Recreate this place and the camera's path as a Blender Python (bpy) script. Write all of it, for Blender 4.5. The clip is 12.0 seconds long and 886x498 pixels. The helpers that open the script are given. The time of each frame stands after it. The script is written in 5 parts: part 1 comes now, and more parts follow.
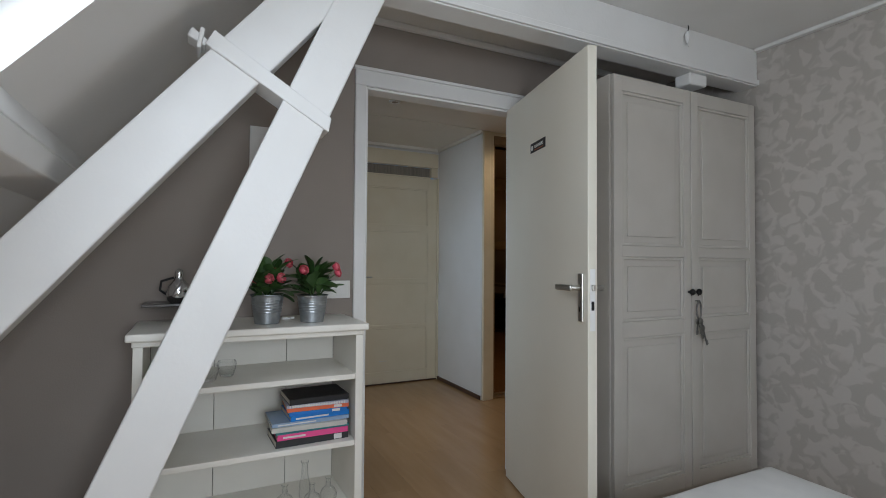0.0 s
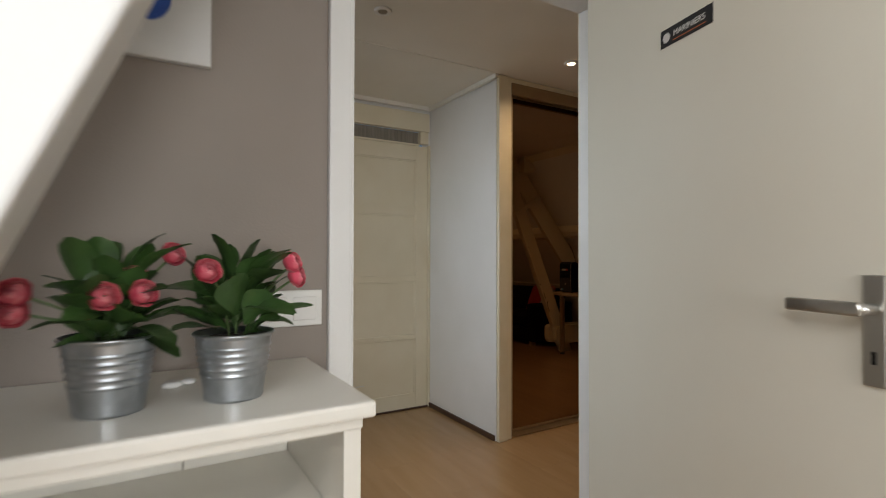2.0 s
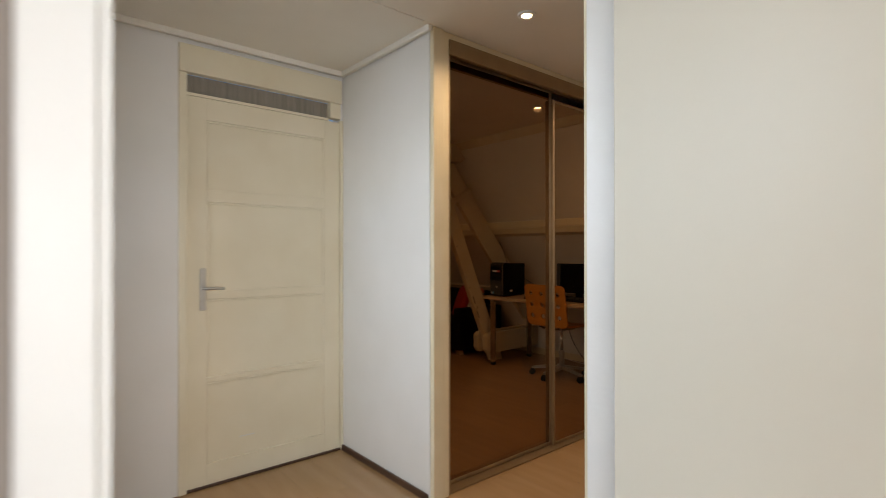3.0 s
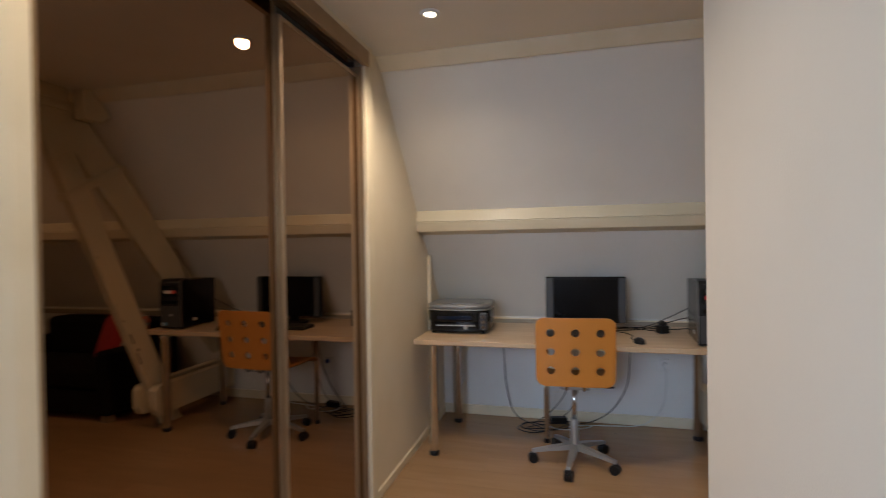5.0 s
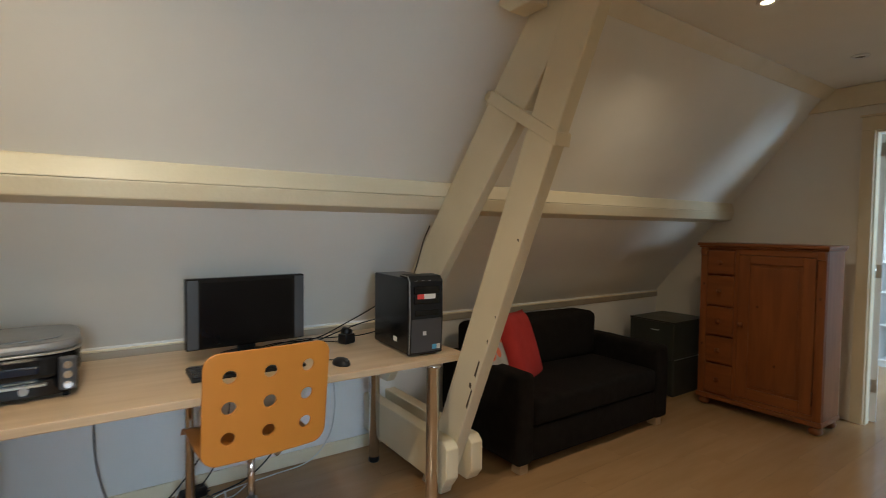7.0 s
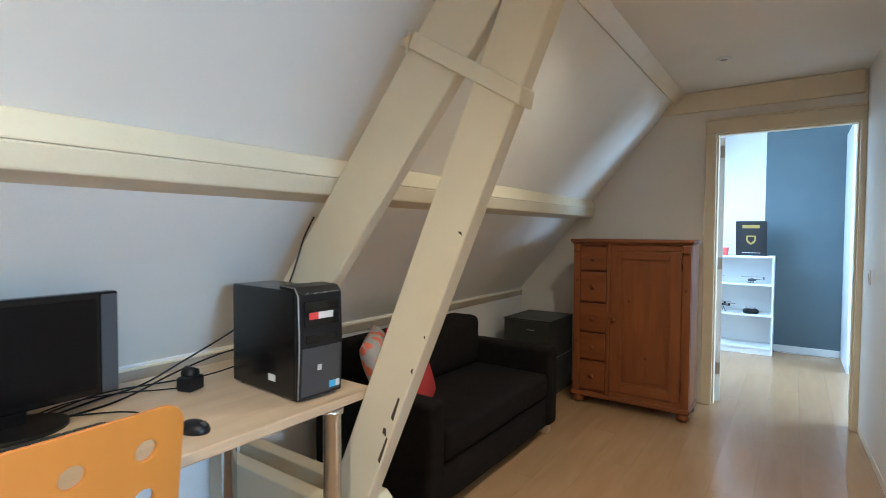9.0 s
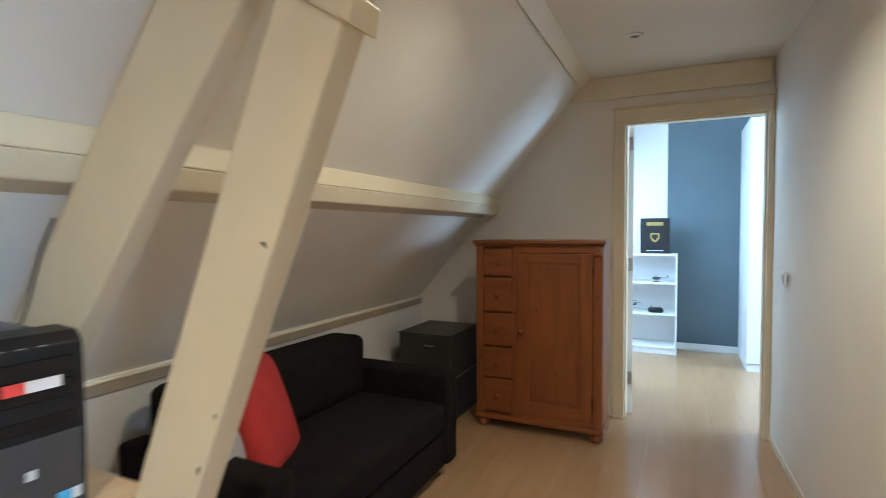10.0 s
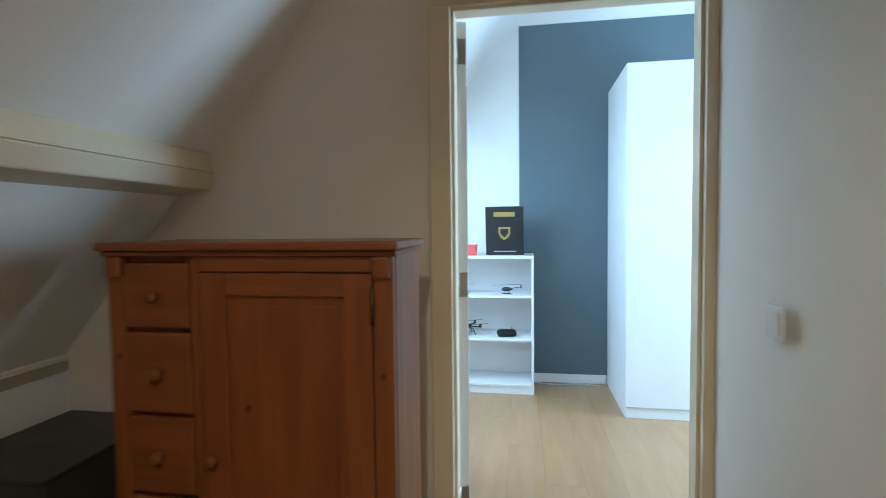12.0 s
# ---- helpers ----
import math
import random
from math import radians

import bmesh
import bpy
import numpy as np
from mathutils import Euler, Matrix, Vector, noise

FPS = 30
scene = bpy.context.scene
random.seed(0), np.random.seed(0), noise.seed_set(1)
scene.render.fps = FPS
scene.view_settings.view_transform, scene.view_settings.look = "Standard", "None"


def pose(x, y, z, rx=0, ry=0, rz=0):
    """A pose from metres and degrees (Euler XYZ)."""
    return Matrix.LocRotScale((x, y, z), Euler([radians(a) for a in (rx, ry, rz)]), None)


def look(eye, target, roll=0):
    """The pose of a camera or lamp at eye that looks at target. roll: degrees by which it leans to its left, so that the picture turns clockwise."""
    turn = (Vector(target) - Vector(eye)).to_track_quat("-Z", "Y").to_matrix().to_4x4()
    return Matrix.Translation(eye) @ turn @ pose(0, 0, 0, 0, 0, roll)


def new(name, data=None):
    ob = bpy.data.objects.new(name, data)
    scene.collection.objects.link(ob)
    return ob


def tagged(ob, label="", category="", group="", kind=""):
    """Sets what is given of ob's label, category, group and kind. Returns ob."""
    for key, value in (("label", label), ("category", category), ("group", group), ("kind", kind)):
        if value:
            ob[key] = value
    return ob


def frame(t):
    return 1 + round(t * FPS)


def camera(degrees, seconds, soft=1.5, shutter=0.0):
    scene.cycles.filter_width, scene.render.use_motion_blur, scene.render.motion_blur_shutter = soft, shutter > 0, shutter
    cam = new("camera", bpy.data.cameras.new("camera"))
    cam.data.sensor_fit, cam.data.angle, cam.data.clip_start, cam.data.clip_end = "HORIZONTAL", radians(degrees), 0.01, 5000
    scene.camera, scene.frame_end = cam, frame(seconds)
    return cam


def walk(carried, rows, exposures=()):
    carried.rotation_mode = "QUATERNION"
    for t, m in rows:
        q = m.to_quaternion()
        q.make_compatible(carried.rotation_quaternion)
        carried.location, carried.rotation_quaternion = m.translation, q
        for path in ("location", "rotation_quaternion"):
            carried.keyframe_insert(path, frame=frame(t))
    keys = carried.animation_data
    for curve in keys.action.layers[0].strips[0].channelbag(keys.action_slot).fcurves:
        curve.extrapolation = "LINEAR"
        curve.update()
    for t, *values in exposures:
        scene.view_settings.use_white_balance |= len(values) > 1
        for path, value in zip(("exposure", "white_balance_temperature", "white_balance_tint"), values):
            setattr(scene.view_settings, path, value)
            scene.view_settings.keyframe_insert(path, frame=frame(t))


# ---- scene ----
cam = camera(83.0, 12.0, soft=0.7, shutter=0.4)
PATH = [
    (0, (-0.179, -0.149, 1.193), (0.708, 1.643, 1.246), 0.4),
    (0.5, (-0.138, -0.071, 1.192), (0.723, 1.733, 1.238), 0.3),
    (1, (-0.089, 0.229, 1.167), (0.765, 2.038, 1.204), 0.3),
    (1.5, (-0.008, 0.623, 1.195), (0.868, 2.421, 1.228), 0.2),
    (2, (0.127, 1.035, 1.183), (1.151, 2.753, 1.211), 0.1),
    (2.5, (0.269, 1.406, 1.188), (1.42, 3.042, 1.207), -0.0),
    (2.7, (0.362, 1.518, 1.211), (1.566, 3.115, 1.223), 0.0),
    (4.3, (1.157, 2.384, 1.29), (2.893, 3.377, 1.307), -1.0),
    (4.5, (1.251, 2.454, 1.32), (3.047, 3.333, 1.328), -1.1),
    (5, (1.45, 2.614, 1.34), (3.385, 3.118, 1.321), -0.9),
    (5.5, (1.684, 2.774, 1.372), (3.681, 2.694, 1.307), -0.6),
    (6, (1.944, 2.924, 1.362), (3.864, 2.371, 1.279), 0.2),
    (6.5, (2.248, 3.011, 1.358), (4.046, 2.14, 1.267), 0.4),
    (7, (2.579, 3.104, 1.335), (4.223, 1.968, 1.251), 0.6),
    (7.5, (2.863, 3.087, 1.304), (4.321, 1.72, 1.222), 0.7),
    (7.7, (2.976, 3.097, 1.298), (4.352, 1.649, 1.213), 0.7),
    (9.3, (3.275, 2.852, 1.293), (4.391, 1.193, 1.227), -0.1),
    (9.5, (3.304, 2.726, 1.296), (4.381, 1.042, 1.23), -0.4),
    (10, (3.396, 2.38, 1.313), (4.25, 0.573, 1.237), -0.3),
    (10.5, (3.475, 1.933, 1.3), (4.154, 0.053, 1.211), -0.2),
    (11, (3.502, 1.498, 1.303), (4.056, -0.421, 1.21), -0.3),
    (11.5, (3.512, 0.997, 1.297), (3.957, -0.951, 1.208), -0.4),
    (12, (3.486, 0.481, 1.28), (3.805, -1.492, 1.189), -0.6),
]
EXPOSURES = [(0, -1.52, 6100, 9), (1.0, -1.46, 6300, 9), (1.5, -1.0, 6500, 10), (2.0, -0.98, 6900, 11), (2.7, -0.34, 6900, 12), (4.3, -0.1, 6150, 12), (5.0, 0.02, 5400, 9), (5.5, 0.2, 5200, 7), (6.0, 0.1, 5900, 5), (6.5, 0.12, 5500, 2), (7.5, 0.8, 5350, -2),
             (9.5, 1.3, 4500, -2), (10.5, 1.2, 5000, -3), (11.0, 1.1, 4900, -3), (12.0, 0.84, 4850, -4)]
walk(cam, [(t, look(e, g, r)) for t, e, g, r in PATH], EXPOSURES)

# ---- light ----
world = bpy.data.worlds.new("sky")
scene.world = world
world.use_nodes = True
wn = world.node_tree.nodes
sky = wn.new("ShaderNodeTexSky")
sky.sky_type, sky.sun_disc = "NISHITA", False
sky.sun_elevation, sky.sun_rotation = radians(40), radians(250)
world.node_tree.links.new(sky.outputs["Color"], wn["Background"].inputs["Color"])
wn["Background"].inputs["Strength"].default_value = 0.12
sun = new("sun", bpy.data.lights.new("sun", "SUN"))
sun.data.energy, sun.data.angle, sun.data.color = 0.6, radians(14), (1.0, 0.97, 0.92)
sun.matrix_world = look((-8, 2, 9), (0, 1, 0))


def window_lamp(name, centre, target, size, power, colour, spread=180):
    ob = new(name, bpy.data.lights.new(name, "AREA"))
    ob.data.shape, ob.data.size, ob.data.size_y = "RECTANGLE", size[0], size[1]
    ob.data.energy, ob.data.color = power, colour
    ob.data.spread = radians(spread)
    ob.matrix_world = look(centre, target)
    return ob


window_lamp("bedroom_roof_window", (-0.43, 0.41, 1.88), (0.34, 0.41, 1.24), (1.45, 1.05), 43, (0.90, 0.95, 1.0))
# added fill from the south for bookcase and strut fronts; no window known there
window_lamp("bedroom_south_fill", (0.02, -1.275, 1.3), (0.02, -0.275, 1.28), (0.72, 0.8), 80, (0.90, 0.95, 1.0))
window_lamp("landing_roof_window", (-0.52, 3.50, 1.70), (2.30, 2.95, 0.95), (1.25, 1.00), 16, (0.76, 0.88, 1.0), 84)
window_lamp("end_room_roof_window", (4.65, -2.40, 1.76), (3.88, -2.40, 1.12), (1.15, 1.10), 26, (0.80, 0.90, 1.0))
window_lamp("end_room_west_window", (0.47, -2.35, 1.5), (1.47, -2.35, 1.46), (1.05, 1.15), 54, (0.74, 0.86, 1.0))


# ---- materials ----
def material(name, colour, rough=0.5, metal=0.0, second=None, scale=6.0, fine=120.0, bump=0.1, stretch=(1, 1, 1), spec=0.5, amount=0.5, per_object=0.0):
    """A surface with wear at two scales: broad mottling and fine grain."""
    m = bpy.data.materials.new(name)
    m.use_nodes = True
    nt = m.node_tree
    b = nt.nodes["Principled BSDF"]
    b.inputs["Metallic"].default_value = metal
    b.inputs["Specular IOR Level"].default_value = spec
    tc = nt.nodes.new("ShaderNodeTexCoord")
    mp = nt.nodes.new("ShaderNodeMapping")
    mp.inputs["Scale"].default_value = stretch
    nt.links.new(tc.outputs["Object"], mp.inputs["Vector"])
    big = nt.nodes.new("ShaderNodeTexNoise")
    big.inputs["Scale"].default_value, big.inputs["Detail"].default_value = scale, 6
    small = nt.nodes.new("ShaderNodeTexNoise")
    small.inputs["Scale"].default_value, small.inputs["Detail"].default_value = fine, 3
    for n in (big, small):
        nt.links.new(mp.outputs["Vector"], n.inputs["Vector"])
    second = second or tuple(c * 0.88 for c in colour)
    ramp = nt.nodes.new("ShaderNodeMapRange")
    ramp.inputs["From Min"].default_value, ramp.inputs["From Max"].default_value = 0.5 - 0.2, 0.5 + 0.2
    ramp.inputs["To Max"].default_value = amount * 2
    nt.links.new(big.outputs["Fac"], ramp.inputs["Value"])
    mix = nt.nodes.new("ShaderNodeMix")
    mix.data_type = "RGBA"
    mix.inputs["A"].default_value, mix.inputs["B"].default_value = (*colour, 1), (*second, 1)
    nt.links.new(ramp.outputs["Result"], mix.inputs["Factor"])
    out = mix.outputs["Result"]
    if per_object:
        info = nt.nodes.new("ShaderNodeObjectInfo")
        hsv = nt.nodes.new("ShaderNodeHueSaturation")
        rng = nt.nodes.new("ShaderNodeMapRange")
        rng.inputs["To Min"].default_value, rng.inputs["To Max"].default_value = 1 - per_object, 1 + per_object
        shift = nt.nodes.new("ShaderNodeMath")
        shift.operation = "MULTIPLY"
        shift.inputs[1].default_value = 23.7
        nt.links.new(info.outputs["Random"], shift.inputs[0])
        nt.links.new(shift.outputs["Value"], mp.inputs["Location"])
        nt.links.new(info.outputs["Random"], rng.inputs["Value"])
        nt.links.new(rng.outputs["Result"], hsv.inputs["Value"])
        nt.links.new(out, hsv.inputs["Color"])
        out = hsv.outputs["Color"]
    nt.links.new(out, b.inputs["Base Color"])
    rr = nt.nodes.new("ShaderNodeMapRange")
    rr.inputs["To Min"].default_value, rr.inputs["To Max"].default_value = max(rough - 0.08, 0.02), min(rough + 0.08, 1)
    nt.links.new(big.outputs["Fac"], rr.inputs["Value"])
    nt.links.new(rr.outputs["Result"], b.inputs["Roughness"])
    if bump:
        bp = nt.nodes.new("ShaderNodeBump")
        bp.inputs["Strength"].default_value, bp.inputs["Distance"].default_value = bump, 0.004
        nt.links.new(small.outputs["Fac"], bp.inputs["Height"])
        nt.links.new(bp.outputs["Normal"], b.inputs["Normal"])
    return m


def glow(name, colour, strength):
    m = bpy.data.materials.new(name)
    m.use_nodes = True
    b = m.node_tree.nodes["Principled BSDF"]
    b.inputs["Base Color"].default_value = (*colour, 1)
    b.inputs["Emission Color"].default_value = (*colour, 1)
    b.inputs["Emission Strength"].default_value = strength
    return m


def glass(name, colour=(0.96, 0.97, 0.97), rough=0.02):
    """Thin clear glass: it lets light through, with gloss that grows at grazing angles."""
    m = bpy.data.materials.new(name)
    m.use_nodes = True
    nt = m.node_tree
    clear, gloss, mix, lw, pw = (nt.nodes.new(k) for k in ("ShaderNodeBsdfTransparent", "ShaderNodeBsdfGlossy", "ShaderNodeMixShader", "ShaderNodeLayerWeight", "ShaderNodeMath"))
    clear.inputs["Color"].default_value = (*colour, 1)
    gloss.inputs["Roughness"].default_value = rough
    pw.operation = "POWER"
    pw.inputs[1].default_value = 3.0
    nt.links.new(lw.outputs["Facing"], pw.inputs[0])
    nt.links.new(pw.outputs[0], mix.inputs[0])
    nt.links.new(clear.outputs[0], mix.inputs[1])
    nt.links.new(gloss.outputs[0], mix.inputs[2])
    nt.links.new(mix.outputs[0], nt.nodes["Material Output"].inputs["Surface"])
    return m


def wallpaper():
    """Grey-beige paper with a pale mottled leaf pattern."""
    m = material("wallpaper", (0.47, 0.43, 0.395), 0.6, fine=60, bump=0.25)
    nt = m.node_tree
    b = nt.nodes["Principled BSDF"]
    tc = next(n for n in nt.nodes if n.bl_idname == "ShaderNodeTexCoord")
    warp = nt.nodes.new("ShaderNodeTexNoise")
    warp.inputs["Scale"].default_value, warp.inputs["Distortion"].default_value = 14, 0.7
    warp.inputs["Detail"].default_value = 1.6
    nt.links.new(tc.outputs["Object"], warp.inputs["Vector"])
    step = nt.nodes.new("ShaderNodeMapRange")
    step.interpolation_type = "SMOOTHSTEP"
    step.inputs["From Min"].default_value, step.inputs["From Max"].default_value = 0.44, 0.58
    nt.links.new(warp.outputs["Fac"], step.inputs["Value"])
    mix = nt.nodes.new("ShaderNodeMix")
    mix.data_type = "RGBA"
    mix.inputs["A"].default_value, mix.inputs["B"].default_value = (0.415, 0.385, 0.35, 1), (0.50, 0.47, 0.435, 1)
    nt.links.new(step.outputs["Result"], mix.inputs["Factor"])
    nt.links.new(mix.outputs["Result"], b.inputs["Base Color"])
    return m


def laminate():
    """Oak laminate: streaks along each board, a tone of its own for each."""
    return material("oak_laminate", (0.39, 0.247, 0.125), 0.2, second=(0.32, 0.193, 0.092), scale=2.2, fine=40,
                    bump=0.0, stretch=(7, 1.0, 1), amount=0.35, per_object=0.03)


WHITE = material("white_wall_paint", (0.78, 0.77, 0.75), 0.75, second=(0.73, 0.72, 0.69), scale=2.2, fine=240, bump=0.12)
ROOFWHITE = material("white_roof_board_paint", (0.77, 0.76, 0.74), 0.6, second=(0.72, 0.705, 0.68), scale=1.7, fine=180, bump=0.1)
CREAM = material("cream_wood_paint", (0.74, 0.68, 0.53), 0.42, second=(0.69, 0.62, 0.46), scale=3, fine=90, bump=0.1)
TRIM = material("cream_trim_paint", (0.77, 0.69, 0.52), 0.4, second=(0.70, 0.62, 0.44), scale=5, fine=90, bump=0.1)
HALLWHITE = material("warm_white_hall_paint", (0.80, 0.77, 0.70), 0.7, second=(0.75, 0.72, 0.645), scale=1.9, fine=200, bump=0.12)
BEAMWHITE = material("white_beam_paint", (0.80, 0.80, 0.79), 0.42, second=(0.75, 0.745, 0.73), scale=3, fine=70, bump=0.12)
BEAMCREAM = material("cream_beam_paint", (0.72, 0.645, 0.47), 0.42, second=(0.66, 0.58, 0.40), scale=3, fine=70, bump=0.18)
TAUPE = material("taupe_wall_paint", (0.30, 0.258, 0.228), 0.8, second=(0.275, 0.236, 0.208), scale=2.5, fine=200, bump=0.15)
PAPER = wallpaper()
CUPBOARD = material("warm_grey_cupboard_paint", (0.55, 0.52, 0.475), 0.45, second=(0.50, 0.47, 0.425), scale=4, fine=100, bump=0.06)
LEAF = material("cream_door_paint", (0.72, 0.69, 0.60), 0.38, second=(0.69, 0.655, 0.56), scale=2, fine=160, bump=0.05)
PANELCREAM = material("cream_panel_paint", (0.76, 0.68, 0.53), 0.5, second=(0.70, 0.62, 0.46), scale=2.4, fine=140, bump=0.08)
OAK = laminate()
UNDER = material("subfloor", (0.10, 0.07, 0.045), 0.8)
GREYPANEL = material("slate_grey_wall_paint", (0.115, 0.15, 0.172), 0.7, second=(0.105, 0.138, 0.16), scale=3, fine=200, bump=0.08)
BRONZE = material("bronze_frame", (0.36, 0.25, 0.14), 0.38, metal=0.6, scale=8, bump=0.05)
MIRROR = bpy.data.materials.new("bronze_mirror")
MIRROR.use_nodes = True
_b = MIRROR.node_tree.nodes["Principled BSDF"]
_b.inputs["Base Color"].default_value = (0.31, 0.205, 0.125, 1)
_b.inputs["Metallic"].default_value, _b.inputs["Roughness"].default_value = 1.0, 0.015
STEEL = material("brushed_steel", (0.56, 0.55, 0.52), 0.32, metal=1.0, scale=20, fine=200, bump=0.05)
CHROME = material("chrome", (0.70, 0.70, 0.71), 0.12, metal=1.0, scale=10, bump=0)
DARK = material("dark_wood_strip", (0.075, 0.035, 0.02), 0.45, bump=0.05)
BLACK = material("black_plastic", (0.008, 0.008, 0.009), 0.4, scale=20, bump=0.05, spec=0.3)
GLASS = glass("clear_glass")


# ---- building helpers ----
def box(bm, x0, x1, y0, y1, z0, z1, bevel=0.0, m=None):
    vs = [bm.verts.new((x, y, z)) for x in (x0, x1) for y in (y0, y1) for z in (z0, z1)]
    fs = [bm.faces.new([vs[i] for i in q]) for q in ((0, 1, 3, 2), (4, 6, 7, 5), (0, 4, 5, 1), (2, 3, 7, 6), (0, 2, 6, 4), (1, 5, 7, 3))]
    if bevel:
        r = bmesh.ops.bevel(bm, geom=list({e for f in fs for e in f.edges}), offset=bevel, segments=2, affect="EDGES", profile=0.5)
        vs = list({v for f in r["faces"] for v in f.verts} | {v for v in vs if v.is_valid})
    if m:
        bmesh.ops.transform(bm, matrix=m, verts=vs)
    return bm


def prism(bm, pts, a0, a1, axis="y", bevel=0.0):
    """A flat outline drawn out along an axis: (x, z) along y, (y, z) along x, (x, y) along z."""
    def at(p, a):
        return {"y": (p[0], a, p[1]), "x": (a, p[0], p[1]), "z": (p[0], p[1], a)}[axis]
    lo, hi = [bm.verts.new(at(p, a0)) for p in pts], [bm.verts.new(at(p, a1)) for p in pts]
    n = len(pts)
    fs = [bm.faces.new(lo), bm.faces.new(hi[::-1])] + [bm.faces.new((lo[i], hi[i], hi[(i + 1) % n], lo[(i + 1) % n])) for i in range(n)]
    bmesh.ops.recalc_face_normals(bm, faces=fs)
    if bevel:
        bmesh.ops.bevel(bm, geom=list({e for f in fs for e in f.edges}), offset=bevel, segments=2, affect="EDGES", profile=0.5)
    return bm


def tube(bm, pts, r, sides=10, cap=True, radii=None):
    """A round bar through points."""
    pts = [Vector(p) for p in pts]
    rings = []
    up = None
    for i, p in enumerate(pts):
        d = (pts[min(i + 1, len(pts) - 1)] - pts[max(i - 1, 0)]).normalized()
        if up is None:
            up = d.orthogonal().normalized()
        up = (up - d * up.dot(d)).normalized()
        side = d.cross(up)
        rad = radii[i] if radii else r
        rings.append([bm.verts.new(p + (up * math.cos(2 * math.pi * k / sides) + side * math.sin(2 * math.pi * k / sides)) * rad) for k in range(sides)])
    fs = []
    for a, b in zip(rings, rings[1:]):
        for k in range(sides):
            fs.append(bm.faces.new((a[k], a[(k + 1) % sides], b[(k + 1) % sides], b[k])))
    for f in fs:
        f.smooth = True
    if cap:
        bm.faces.new(rings[0][::-1]), bm.faces.new(rings[-1])
    return bm


def lathe(bm, profile, centre=(0, 0, 0), sides=24, wobble=0.0):
    """A turned shape from (radius, height) pairs."""
    rings = []
    for i, (r, z) in enumerate(profile):
        rings.append([bm.verts.new((centre[0] + r * math.cos(2 * math.pi * k / sides), centre[1] + r * math.sin(2 * math.pi * k / sides), centre[2] + z)) for k in range(sides)])
    for a, b in zip(rings, rings[1:]):
        for k in range(sides):
            f = bm.faces.new((a[k], a[(k + 1) % sides], b[(k + 1) % sides], b[k]))
            f.smooth = True
    bm.faces.new(rings[0][::-1]), bm.faces.new(rings[-1])
    return bm


def smooth(bm):
    for f in bm.faces:
        f.smooth = True
    return bm


def mesh_of(name, bm, mats, pick=None):
    me = bpy.data.meshes.new(name)
    bmesh.ops.recalc_face_normals(bm, faces=bm.faces)
    mats = mats if isinstance(mats, (list, tuple)) else [mats]
    for m in mats:
        me.materials.append(m)
    if pick:
        bm.normal_update()
        for f in bm.faces:
            f.material_index = pick(f.normal, f.calc_center_median())
    bm.to_mesh(me)
    bm.free()
    return me


def thing(name, label, category, at=(0, 0, 0), rz=0.0, group="", kind=""):
    ob = new(name)
    ob.empty_display_size = 0.1
    ob.matrix_world = pose(*at, 0, 0, rz)
    return tagged(ob, label, category, group, kind)


def part(name, bm, mats, parent, label="", pick=None):
    ob = new(name, mesh_of(name, bm, mats, pick))
    ob.parent = parent
    return tagged(ob, label)


def single(name, bm, mats, label="", category="", kind="", group="", pick=None):
    return tagged(new(name, mesh_of(name, bm, mats, pick)), label, category, group, kind)


B = bmesh.new

# ---- the shell ----
RIDGE = 2.05
CEIL, CEILB = 2.35, 2.41
SLOPE = 1.19
DOORW, DOORH = 2.227, 2.31      # bedroom and hall faces of the wall with the bedroom door
KNEE = 5.32
END0, END1 = -1.258, -1.318      # faces of the wall at the corridor's end
BACK = -3.652
CLOSET = 3.61
HALLN = 4.493


def roof_z(x):
    return CEIL - SLOPE * (max(x, 2 * RIDGE - x) - 4.0)


def roof_x(z):
    return 4.0 + (CEIL - z) / SLOPE


def mirror_x(x):
    return 2 * RIDGE - x


def slope_board(name, side, y0, y1, label, holes=(), paint=ROOFWHITE):
    """One plane of the roof between two walls, with openings for roof windows (y0, y1, x_low, x_high on the east side's measure)."""
    bm = B()
    ys = sorted({y0, y1, *[h[0] for h in holes], *[h[1] for h in holes]})
    xs = sorted({3.3, KNEE + 0.12, *[h[2] for h in holes], *[h[3] for h in holes]})
    for ya, yb in zip(ys, ys[1:]):
        for xa, xb in zip(xs, xs[1:]):
            if any(h[0] <= ya and yb <= h[1] and h[2] <= xa and xb <= h[3] for h in holes):
                continue
            za, zb = CEIL - SLOPE * (xa - 4.0), CEIL - SLOPE * (xb - 4.0)
            p = [(xa, za), (xb, zb), (xb, zb + 0.16), (xa, za + 0.16)]
            if side < 0:
                p = [(mirror_x(x), z) for x, z in p]
            prism(bm, p, ya, yb)
    bmesh.ops.remove_doubles(bm, verts=bm.verts, dist=0.0005)
    return single(name, bm, paint, label, "roof", "structure")


# floor: boards are laid at the end of the file
bm = B()
box(bm, -1.4, 5.5, -3.9, 4.7, -0.12, -0.011)
floor = single("floor", bm, UNDER, "oak laminate floor running through all rooms", "floor", "structure")

